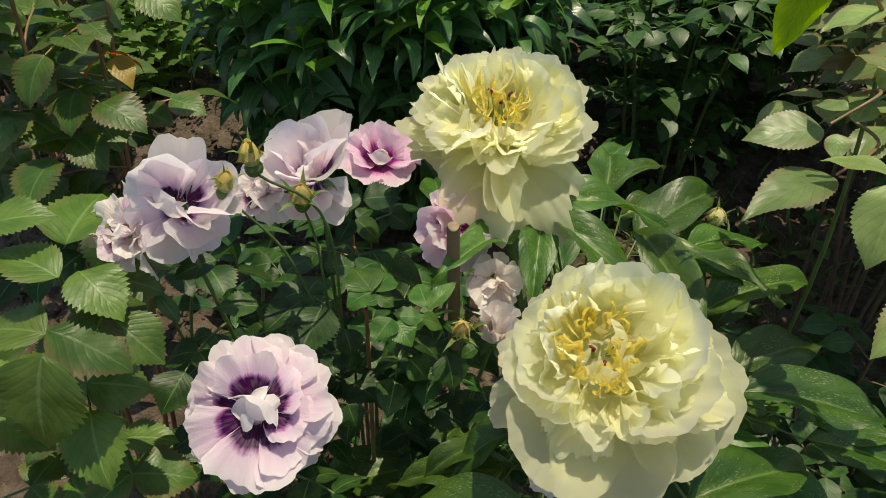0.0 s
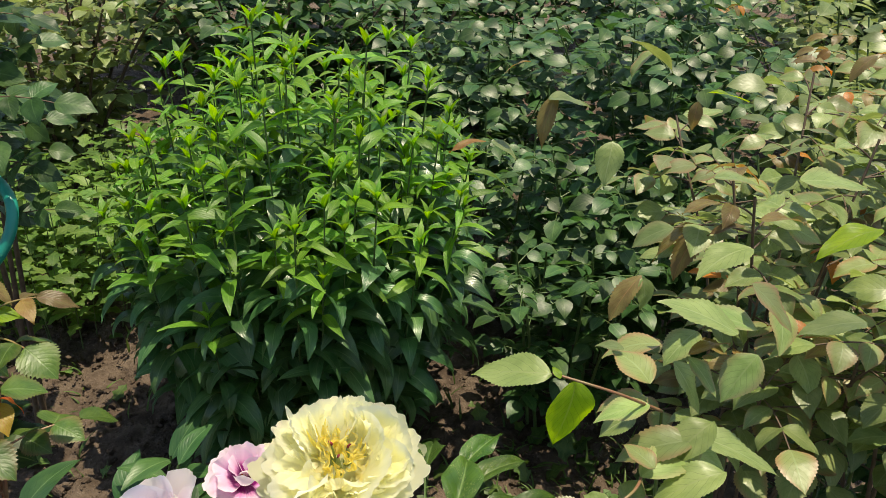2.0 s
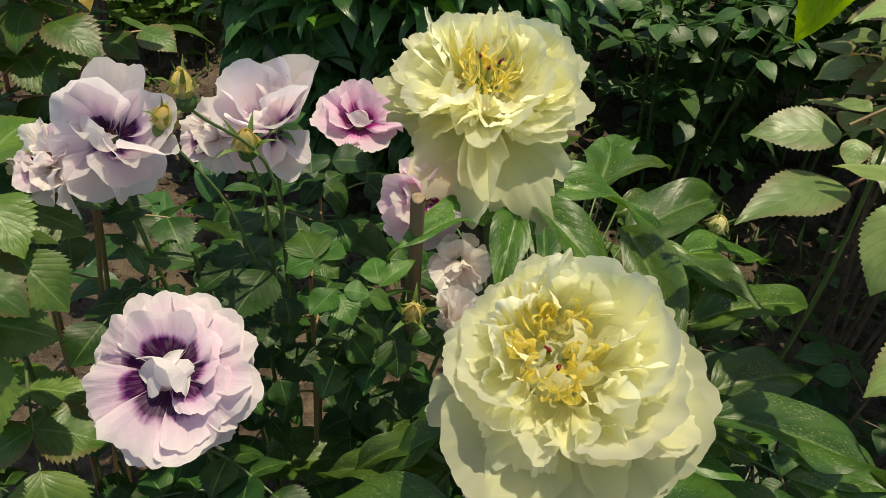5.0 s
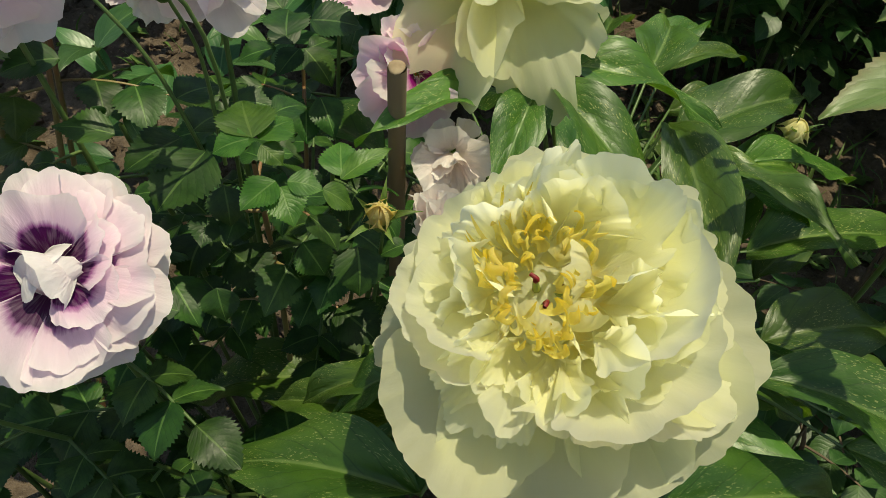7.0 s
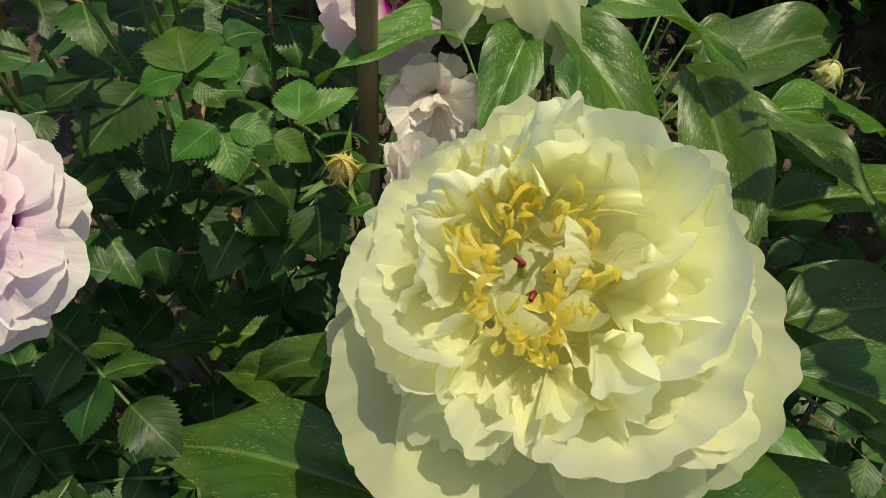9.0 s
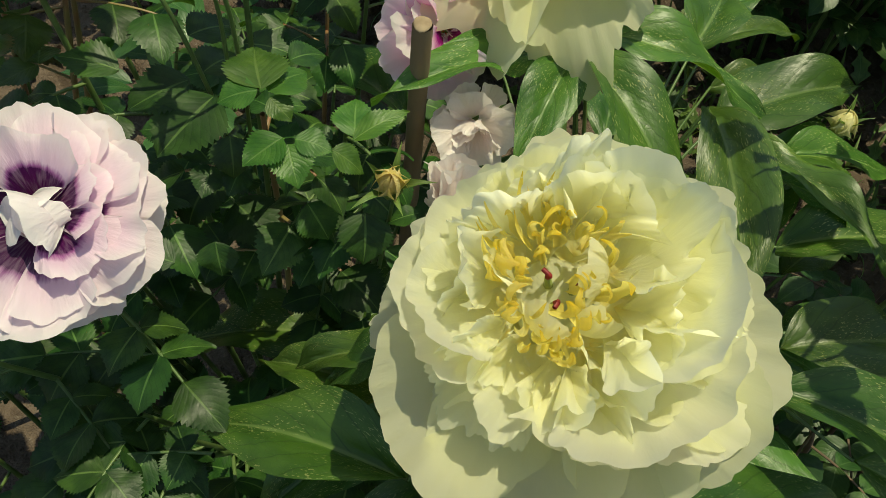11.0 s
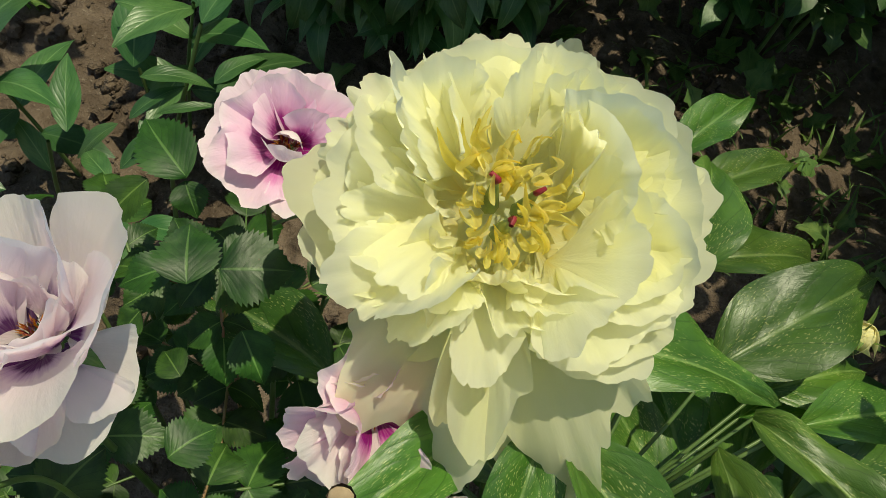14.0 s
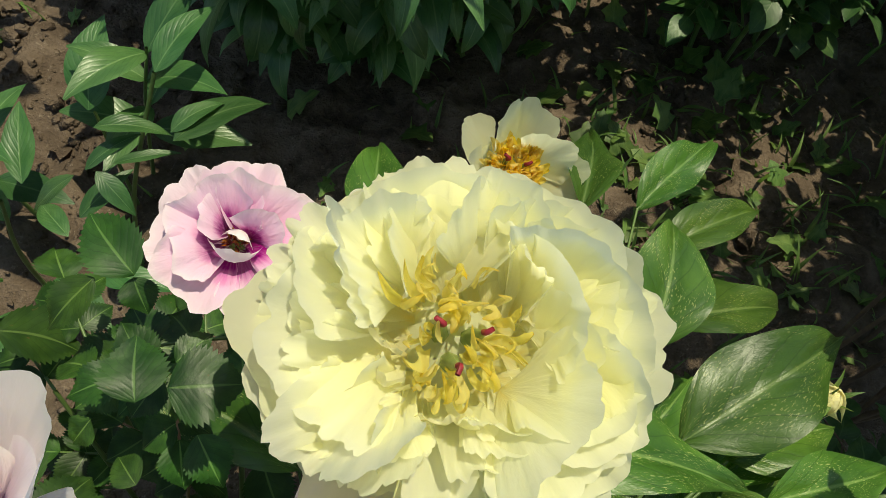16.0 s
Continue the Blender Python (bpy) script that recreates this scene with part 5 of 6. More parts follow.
cane_with(side_rose, (-0.30, 0.46, -0.01), (-0.31, 0.52, 0.35), (-0.306, 0.56, 0.655), ((0.62, 300, 0.2, 0.040, 5, "rose"), (0.70, 60, 0.2, 0.042, 5, "rose"), (0.76, 200, 0.2, 0.042, 5, "mid"), (0.81, 330, 0.2, 0.040, 5, "mid"), (0.86, 100, 0.3, 0.038, 5, "mid"), (0.90, 250, 0.3, 0.036, 5, "mid"), (0.94, 20, 0.4, 0.032, 5, "lime"), (0.97, 170, 0.5, 0.030, 3, "orange"), (0.99, 290, 0.7, 0.028, 3, "orange")), material=RED_STEM)
cane_with(side_rose, (-0.27, 0.46, -0.01), (-0.265, 0.53, 0.32), (-0.262, 0.57, 0.560), ((0.55, 10, 0.1, 0.044, 5, "rose"), (0.66, 150, 0.1, 0.044, 5, "rose"), (0.76, 280, 0.2, 0.044, 5, "rose"), (0.86, 40, 0.2, 0.040, 5, "mid"), (0.93, 190, 0.3, 0.038, 5, "mid"), (0.98, 310, 0.5, 0.030, 3, "orange")), material=RED_STEM)

# ---- large pale rose bush with bronze shoots ----
right_rose = Plant("rose_bush", (0.36, 0.60), "rose bush with large pale green leaves and bronze shoots", "rose bush", seed=8)
cane_with(right_rose, (0.32, 0.56, -0.02), (0.31, 0.50, 0.36), (0.284, 0.478, 0.6), ((0.90, 30, 0.2, 0.040, 3, "pale_green"),), r0=0.0024, r1=0.0014)
right_rose.leaf("pale_green", (0.221, 0.401, 0.574), (0.173, 0.397, 0.571), (0.0, -0.25, 1), 0.95, i=1, name="leaflet")
right_rose.leaf("pale_green", (0.226, 0.384, 0.552), (0.164, 0.348, 0.557), (0.0, -0.10, 1), 0.7, i=2, name="leaflet")
right_rose.leaf("pale_green", (0.226, 0.392, 0.592), (0.212, 0.408, 0.590), (0.0, -0.25, 1), 1.0, i=3, name="leaflet")
right_rose.stem([(0.275, 0.47, 0.56), (0.245, 0.40, 0.598), (0.214, 0.384, 0.588)], 0.0013, 0.0009, RED_STEM, "petiole", sides=5)
right_rose.stem([(0.275, 0.47, 0.54), (0.262, 0.41, 0.558), (0.228, 0.385, 0.553)], 0.0013, 0.0009, RED_STEM, "petiole", sides=5)
right_rose.leaf("pale_green", (0.194, 0.46, 0.647), (0.139, 0.48, 0.631), (0.0, -0.3, 1), 0.85, i=0, name="leaflet")
right_rose.leaf("lime", (0.208, 0.446, 0.652), (0.2, 0.434, 0.6), (0.3, -1.0, 0.3), 1.0, i=0, name="leaflet")
right_rose.leaf("lime", (0.197, 0.444, 0.655), (0.192, 0.453, 0.66), (0.0, -0.3, 1), 0.8, i=1, name="leaflet")
right_rose.stem([(0.284, 0.478, 0.6), (0.235, 0.442, 0.645), (0.192, 0.45, 0.655)], 0.0014, 0.0009, RED_STEM, "petiole", sides=5)
for k in range(9):
    a = 2.4 * k + 0.4
    out = 0.05 + 0.19 * math.sqrt(k / 9)
    tx, ty = 0.57 + out * math.cos(a), 0.82 + 1.25 * out * math.sin(a)
    h = right_rose.rng.uniform(0.60, 0.72) + 0.10 * (ty - 0.55)
    ls = [(0.72 + 0.045 * i, math.degrees(a) + 137 * i, 0.25, right_rose.rng.uniform(0.040, 0.050), 5, "pale") for i in range(6)]
    ls += [(0.95, 100 * k, 0.4, 0.042, 5, "pale"), (0.985, 100 * k + 150, 0.7, 0.038, 3, "bronze" if k % 3 else "pale")]
    cane_with(right_rose, (0.50 + 0.04 * math.cos(a), 0.74 + 0.04 * math.sin(a), -0.02), (0.50 + 0.4 * (tx - 0.50), 0.74 + 0.4 * (ty - 0.74), 0.42), (tx, ty, h), ls, material=BROWN_STEM)

for tx, ty, h in ((0.43, 0.61, 0.53), (0.52, 0.62, 0.56), (0.45, 0.70, 0.57), (0.40, 0.66, 0.47)):
    ls = [(0.70 + 0.045 * i, 100 * tx * 7 + 137 * i, 0.25, right_rose.rng.uniform(0.042, 0.050), 5, "pale") for i in range(7)]
    ls += [(0.985, 300 * tx, 0.6, 0.040, 3, "bronze")]
    cane_with(right_rose, (0.50, 0.70, -0.02), (tx + 0.03, ty + 0.05, 0.36), (tx, ty, h), ls, material=BROWN_STEM)

random_rose("rose_bush", "rose bush with pale green leaves on brown canes", (0.70, 0.66), 9, 0.66, 0.20, 0.052, "pale_far", tips=("bronze", "pale"), far=True, seed=57, foliage=PALE_ROSE_STUFF, group="background roses", low=0.62, gap=0.020, stem=BROWN_STEM)

for k in range(12):
    a = 2.4 * k
    q = math.sqrt((k + 0.5) / 12)
    tx, ty, h = 0.375 + 0.13 * q * math.cos(a), 0.46 + 0.16 * q * math.sin(a), right_rose.rng.uniform(0.13, 0.24)
    ls = [(0.50 + 0.16 * i, math.degrees(a) + 137 * i, 0.1, right_rose.rng.uniform(0.036, 0.046), 5, "dark") for i in range(4)]
    cane_with(right_rose, (0.5 * tx + 0.22, 0.5 * ty + 0.29, -0.02), (0.75 * tx + 0.11, 0.75 * ty + 0.145, 0.6 * h), (tx, ty, h), ls, material=BROWN_STEM)

# ---- tall leafy clump ----
CX = -0.085
clump = Plant("leafy_perennial", (CX, 1.20), "dense upright perennial clump with narrow bright green leaves", "perennial", seed=9)
r = clump.rng
near, tips_near, young = 0, 0, []
for k in range(120):
    a = 2.39996 * k
    q = math.sqrt((k + 0.5) / 120)
    fx, fy = 0.15 * q * math.cos(a), 0.16 * q * math.sin(a)
    tx, ty = 0.285 * q * math.cos(a) + r.uniform(-0.02, 0.02), 0.30 * q * math.sin(a) + r.uniform(-0.02, 0.02)
    h = (0.68 - 0.22 * q ** 3) * r.uniform(0.80, 1.06)
    foot, top = Vector((CX + fx, 1.20 + fy, -0.02)), Vector((CX + tx, 1.20 + ty, h))
    mid = foot.lerp(top, 0.5) + Vector((tx * 0.10, ty * 0.10, 0.02))
    line = smooth_line([tuple(foot), tuple(mid), tuple(top)], 14)
    clump.stem([tuple(foot), tuple(mid), tuple(top)], 0.0020, 0.0012, GREEN_STEM, "stem", sides=5)
    turn = r.uniform(0, 3.1)
    front = q > 0.55 and math.sin(a) < -0.2
    n = 16
    for i in range(n):
        s = 0.14 + 0.83 * i / (n - 1)
        if not front and s < 0.35 and q < 0.8:
            continue
        p = Vector(line[int(s * (len(line) - 1))])
        turn += 1.5708 + r.uniform(-0.6, 0.6)
        size = 0.100 * (1.0 - 0.40 * max(0, s - 0.6) / 0.4) * (0.70 + 0.30 * min(1.0, s / 0.5)) * r.uniform(0.85, 1.15)
        tip_leaf = s > 0.82
        for w in (0, math.pi):
            d = Vector((math.cos(turn + w), math.sin(turn + w), 0.05 + 1.1 * max(0, s - 0.6) + r.uniform(-0.55, 0.25))).normalized()
            at = aim(p, p + d * size * r.uniform(0.75, 1.1), wide=r.uniform(0.75, 1.15), up=(r.uniform(-0.5, 0.5), r.uniform(-0.5, 0.3), 1))
            if front and not tip_leaf and near < 300 and q > 0.75:
                near += 1
                part("leaf", LEAF["clump"][r.randrange(4)], clump.ob, at)
            elif tip_leaf and front and tips_near < 300:
                tips_near += 1
                part("young_leaf", LEAF["clump_tip"][r.randrange(3)], clump.ob, at)
            elif tip_leaf:
                young.append(moved(DATA["clump_tip_far"][r.randrange(3)], at))
            else:
                clump.far.append(moved(DATA["clump_far"][r.randrange(4)], at))
    for i in range(5):
        d = Vector((math.cos(1.3 * i + turn), math.sin(1.3 * i + turn), 1.0 + 0.3 * i)).normalized()
        at = aim(top, top + d * r.uniform(0.030, 0.044))
        if front and tips_near < 300:
            tips_near += 1
            part("young_leaf", LEAF["clump_tip"][i % 3], clump.ob, at)
        else:
            young.append(moved(DATA["clump_tip_far"][i % 3], at))
clump.finish(CLUMP_STUFF)
part("young_foliage", joined("young_foliage", young, CLUMP_TIP_STUFF), clump.ob, kind="stuff")

# ---- smaller, darker roses between ----
for i, (x, y, h, re, sd) in enumerate(((0.37, 1.20, 0.44, 0.15, 41), (0.66, 1.32, 0.50, 0.20, 42), (0.30, 1.55, 0.50, 0.20, 43), (0.75, 0.85, 0.60, 0.22, 44))):
    random_rose("rose_bush", "low rose bush with small glossy dark green leaves", (x, y), 9, h, re, 0.040, "dark_far", far=True, seed=sd, foliage=DARK_ROSE_STUFF, group="background roses", low=0.15, gap=0.030)
for x, y, h, re, canes, low, sd in ((0.78, 1.10, 0.78, 0.24, 8, 0.45, 51), (1.05, 1.35, 0.85, 0.30, 11, 0.25, 52), (1.3, 2.1, 0.9, 0.4, 11, 0.25, 54)):
    random_rose("rose_bush", "tall rose bush with pale green leaves and bronze shoots", (x, y), canes, h, re, 0.054, "pale_far", tips=("bronze", "pale"), far=True, seed=sd, foliage=PALE_ROSE_STUFF, group="background roses", low=low, gap=0.034, facing=(0, -0.25, 1))
for x, y, h, re, sd in ((0.66, 1.72, 0.80, 0.30, 53), (0.85, 2.45, 0.85, 0.4, 55), (0.30, 2.1, 0.66, 0.3, 56), (0.50, 1.45, 0.52, 0.22, 58)):
    random_rose("rose_bush", "rose bush with glossy dark green leaves in full sun", (x, y), 12, h, re, 0.050, "dark_far", far=True, seed=sd, foliage=DARK_ROSE_STUFF, group="background roses", low=0.2, gap=0.026, facing=(0, -0.25, 1))
for i, (x, y, h, re, sd) in enumerate(((-1.02, 1.35, 1.0, 0.28, 62),)):
    random_rose("rose_bush", "tall rose bush with dark leaves on brown canes", (x, y), 7, h, re, 0.042, "dark_far", far=True, seed=sd, foliage=DARK_ROSE_STUFF, group="background roses", low=0.25, gap=0.024, stem=BROWN_STEM, thick=0.0045)
random_rose("rose_bush", "tall rose bush with green leaves on brown canes", (-0.60, 1.16), 6, 1.06, 0.20, 0.048, "dark", tips=("dark", "mid"), seed=64, group="background roses", low=0.50, gap=0.019, facing=(0.15, -0.5, 0.8), lean=(-0.01, -0.05), stem=BROWN_STEM, thick=0.0050)

# leaves that stand out on the rose with reddish tips
for b, e, w, pool in (
    ((-0.315, 0.581, 0.6), (-0.343, 0.571, 0.595), 1, "mid"),
    ((-0.34, 0.584, 0.59), (-0.32, 0.584, 0.575), 1, "mid"),
    ((-0.33, 0.564, 0.61), (-0.359, 0.55, 0.59), 0.9, "mid"),
    ((-0.35, 0.569, 0.64), (-0.33, 0.562, 0.625), 1, "mid"),
    ((-0.289, 0.591, 0.56), (-0.255, 0.599, 0.555), 0.9, "mid"),
    ((-0.289, 0.588, 0.55), (-0.266, 0.602, 0.54), 0.9, "rose"),
    ((-0.303, 0.579, 0.52), (-0.28, 0.611, 0.525), 1, "mid"),
    ((-0.298, 0.566, 0.53), (-0.345, 0.555, 0.535), 0.75, "mid"),
    ((-0.352, 0.558, 0.53), (-0.363, 0.532, 0.52), 1.1, "mid"),
    ((-0.317, 0.559, 0.55), (-0.362, 0.544, 0.55), 0.8, "mid"),
    ((-0.295, 0.603, 0.48), (-0.269, 0.639, 0.485), 1.1, "rose"),
    ((-0.321, 0.581, 0.48), (-0.304, 0.615, 0.49), 1.1, "rose"),
):
    side_rose.leaf(pool, b, e, (0, 0, 1), w, name="leaflet")
for b, e, w, pool in (
    ((-0.329, 0.543, 0.5), (-0.284, 0.53, 0.485), 1, "mid"),
    ((-0.33, 0.534, 0.5), (-0.344, 0.501, 0.475), 1.1, "mid"),
    ((-0.308, 0.595, 0.46), (-0.264, 0.575, 0.44), 1.1, "rose"),
    ((-0.287, 0.608, 0.46), (-0.249, 0.615, 0.455), 0.9, "rose"),
    ((-0.329, 0.55, 0.51), (-0.354, 0.541, 0.5), 1.1, "mid"),
    ((-0.283, 0.565, 0.625), (-0.26, 0.57, 0.605), 0.8, "lime"),
    ((-0.269, 0.561, 0.635), (-0.291, 0.557, 0.63), 0.9, "lime"),
    ((-0.26, 0.563, 0.63), (-0.236, 0.579, 0.605), 0.9, "lime"),
    ((-0.188, 0.256, 0.54), (-0.193, 0.229, 0.5), 1.25, "mid"),
    ((-0.211, 0.3, 0.512), (-0.166, 0.291, 0.492), 1, "mid"),
    ((-0.212, 0.299, 0.51), (-0.255, 0.306, 0.51), 1, "mid"),
    ((-0.207, 0.321, 0.53), (-0.247, 0.335, 0.545), 0.85, "mid"),
):
    side_rose.leaf(pool, b, e, (0, 0, 1), w, name="leaflet")
for b, e, w, pool in (
    ((-0.225, 0.368, 0.515), (-0.219, 0.423, 0.52), 1.15, "mid"),
    ((-0.202, 0.333, 0.525), (-0.172, 0.306, 0.518), 0.95, "mid"),
    ((-0.251, 0.339, 0.55), (-0.21, 0.347, 0.56), 0.8, "mid"),
    ((-0.317, 0.528, 0.51), (-0.268, 0.504, 0.497), 0.9, "mid"),
    ((-0.327, 0.534, 0.51), (-0.326, 0.479, 0.505), 1.1, "mid"),
    ((-0.309, 0.616, 0.45), (-0.261, 0.63, 0.448), 1, "rose"),
    ((-0.309, 0.62, 0.46), (-0.293, 0.676, 0.462), 1.1, "rose"),
    ((-0.316, 0.619, 0.44), (-0.278, 0.587, 0.425), 1, "rose"),
    ((-0.312, 0.616, 0.465), (-0.357, 0.635, 0.47), 1.1, "rose"),
    ((-0.332, 0.507, 0.555), (-0.281, 0.546, 0.54), 0.45, "mid"),
    ((-0.334, 0.516, 0.57), (-0.299, 0.529, 0.57), 0.6, "mid"),
    ((-0.321, 0.512, 0.6), (-0.331, 0.574, 0.625), 1.2, "mid"),
):
    side_rose.leaf(pool, b, e, (0, 0, 1), w, name="leaflet")
for b, e, w, pool in (
    ((-0.315, 0.533, 0.615), (-0.29, 0.549, 0.618), 0.7, "mid"),
    ((-0.262, 0.562, 0.625), (-0.231, 0.572, 0.61), 0.8, "mid"),
    ((-0.257, 0.556, 0.635), (-0.28, 0.543, 0.64), 0.9, "bronze"),
    ((-0.254, 0.587, 0.64), (-0.226, 0.584, 0.625), 1.1, "bronze"),
    ((-0.258, 0.554, 0.645), (-0.27, 0.547, 0.665), 0.7, "bronze"),
    ((-0.269, 0.556, 0.61), (-0.267, 0.555, 0.58), 1, "bronze"),
    ((-0.271, 0.556, 0.61), (-0.281, 0.544, 0.585), 0.9, "bronze"),
    ((-0.267, 0.568, 0.575), (-0.236, 0.569, 0.565), 0.9, "mid"),
    ((-0.252, 0.54, 0.635), (-0.273, 0.528, 0.63), 0.9, "bronze"),
):
    side_rose.leaf(pool, b, e, (0, 0, 1), w, name="leaflet")

# leaves that stand out on the pale rose
for b, e, w, pool in (
    ((0.334, 0.39, 0.48), (0.295, 0.408, 0.48), 1, "pale_green"),
    ((0.336, 0.371, 0.46), (0.27, 0.345, 0.45), 1.15, "pale_green"),
    ((0.322, 0.345, 0.46), (0.352, 0.367, 0.46), 1.1, "pale_green"),
    ((0.357, 0.399, 0.47), (0.338, 0.386, 0.47), 1.2, "pale_green"),
    ((0.358, 0.418, 0.52), (0.305, 0.403, 0.51), 0.7, "lime"),
    ((0.373, 0.447, 0.52), (0.35, 0.441, 0.5), 1.1, "pale"),
    ((0.249, 0.359, 0.565), (0.231, 0.322, 0.535), 1.1, "pale_green"),
    ((0.311, 0.415, 0.6), (0.252, 0.403, 0.585), 0.75, "pale_green"),
    ((0.263, 0.418, 0.6), (0.245, 0.44, 0.605), 1, "pale"),
    ((0.314, 0.455, 0.61), (0.27, 0.433, 0.59), 0.9, "pale_green"),
    ((0.267, 0.46, 0.62), (0.225, 0.453, 0.615), 0.9, "pale_green"),
    ((0.269, 0.472, 0.63), (0.249, 0.505, 0.645), 1.1, "pale"),
):
    right_rose.leaf(pool, b, e, (0, 0, 1), w, name="leaflet")
for b, e, w, pool in (
    ((0.352, 0.497, 0.66), (0.284, 0.528, 0.67), 0.75, "pale_green"),
    ((0.347, 0.481, 0.65), (0.319, 0.464, 0.62), 1.1, "pale_green"),
    ((0.299, 0.39, 0.56), (0.276, 0.395, 0.555), 1.1, "pale_green"),
    ((0.246, 0.363, 0.57), (0.211, 0.376, 0.57), 0.8, "pale_green"),
    ((0.246, 0.416, 0.57), (0.26, 0.432, 0.58), 1.2, "pale"),
    ((0.231, 0.403, 0.57), (0.228, 0.388, 0.56), 1.3, "pale_green"),
    ((0.302, 0.63, 0.63), (0.266, 0.603, 0.6), 0.8, "bronze"),
    ((0.302, 0.625, 0.63), (0.307, 0.616, 0.6), 1, "pale_green"),
    ((0.301, 0.491, 0.64), (0.321, 0.47, 0.62), 0.7, "pale"),
    ((0.302, 0.495, 0.64), (0.337, 0.508, 0.65), 0.6, "bronze"),
    ((0.273, 0.481, 0.61), (0.233, 0.475, 0.605), 0.95, "pale"),
    ((0.255, 0.42, 0.59), (0.311, 0.452, 0.6), 0.7, "pale"),
):
    right_rose.leaf(pool, b, e, (0, 0, 1), w, name="leaflet")
for b, e, w, pool in (
    ((0.255, 0.5, 0.64), (0.234, 0.505, 0.645), 0.9, "pale"),
    ((0.331, 0.485, 0.665), (0.277, 0.51, 0.68), 0.95, "pale"),
    ((0.346, 0.514, 0.69), (0.38, 0.496, 0.66), 1, "pale"),
    ((0.435, 0.503, 0.665), (0.384, 0.506, 0.655), 0.9, "pale"),
    ((0.384, 0.715, 0.64), (0.328, 0.728, 0.605), 0.9, "bronze"),
    ((0.381, 0.706, 0.64), (0.341, 0.676, 0.605), 0.95, "bronze"),
    ((0.404, 0.647, 0.65), (0.345, 0.622, 0.645), 0.85, "pale"),
    ((0.385, 0.715, 0.69), (0.448, 0.716, 0.685), 0.85, "pale"),
    ((0.425, 0.685, 0.66), (0.475, 0.694, 0.665), 0.7, "bronze"),
    ((0.411, 0.683, 0.655), (0.375, 0.686, 0.65), 0.7, "bronze"),
    ((0.522, 0.651, 0.67), (0.454, 0.63, 0.66), 0.7, "lime"),
    ((0.293, 0.529, 0.625), (0.245, 0.534, 0.62), 0.9, "pale"),
):
    right_rose.leaf(pool, b, e, (0, 0, 1), w, name="leaflet")
for b, e, w, pool in (
    ((0.299, 0.513, 0.62), (0.326, 0.498, 0.58), 0.8, "pale"),
    ((0.277, 0.552, 0.62), (0.266, 0.54, 0.6), 1, "pale"),
    ((0.299, 0.452, 0.6), (0.364, 0.437, 0.58), 0.55, "pale"),
    ((0.299, 0.446, 0.6), (0.239, 0.445, 0.59), 0.8, "pale"),
    ((0.48, 0.736, 0.68), (0.549, 0.726, 0.68), 1, "pale"),
    ((0.365, 0.899, 0.765), (0.329, 0.893, 0.74), 0.8, "pale"),
    ((0.315, 0.862, 0.785), (0.39, 0.884, 0.76), 0.8, "pale"),
    ((0.217, 0.837, 0.765), (0.188, 0.848, 0.76), 0.7, "bronze"),
    ((0.244, 0.819, 0.735), (0.221, 0.788, 0.69), 0.7, "bronze"),
    ((0.234, 0.808, 0.735), (0.283, 0.818, 0.73), 0.8, "pale"),
    ((0.175, 0.829, 0.68), (0.133, 0.817, 0.68), 0.6, "bronze"),
    ((0.181, 0.829, 0.68), (0.211, 0.815, 0.67), 1, "pale"),
):
    right_rose.leaf(pool, b, e, (0, 0, 1), w, name="leaflet")
for b, e, w, pool in (
    ((0.308, 0.81, 0.69), (0.298, 0.782, 0.65), 0.9, "pale"),
    ((0.397, 0.827, 0.73), (0.392, 0.814, 0.7), 0.9, "bronze"),
    ((0.41, 0.842, 0.735), (0.449, 0.819, 0.74), 0.5, "lime"),
    ((0.605, 0.879, 0.77), (0.569, 0.862, 0.755), 1, "bronze"),
):
    right_rose.leaf(pool, b, e, (0, 0, 1), w, name="leaflet")

# leaves that stand out on the lavender rose
for b, e, w, pool in (
    ((-0.044, 0.364, 0.48), (-0.058, 0.389, 0.482), 1.05, "rose_young"),
    ((-0.045, 0.363, 0.48), (-0.06, 0.354, 0.478), 1.1, "rose_young"),
    ((-0.042, 0.366, 0.478), (-0.033, 0.386, 0.478), 1.1, "rose_young"),
    ((-0.041, 0.365, 0.476), (-0.03, 0.361, 0.47), 1.1, "rose_young"),
    ((-0.032, 0.355, 0.466), (-0.042, 0.338, 0.462), 1.1, "rose_young"),
    ((-0.029, 0.353, 0.465), (-0.018, 0.338, 0.46), 1.1, "rose_young"),
    ((-0.027, 0.356, 0.466), (-0.011, 0.357, 0.465), 1, "rose_young"),
    ((-0.01, 0.381, 0.45), (-0.018, 0.403, 0.452), 1, "rose_young"),
    ((-0.014, 0.363, 0.458), (0.002, 0.364, 0.45), 0.9, "rose_young"),
    ((-0.01, 0.379, 0.45), (0.009, 0.398, 0.46), 0.5, "rose_young"),
    ((-0.082, 0.392, 0.44), (-0.095, 0.355, 0.432), 1.1, "rose"),
    ((-0.097, 0.398, 0.44), (-0.12, 0.374, 0.435), 1, "rose"),
):
    lav.leaf(pool, b, e, (0, -0.15, 1), w, name="leaflet")
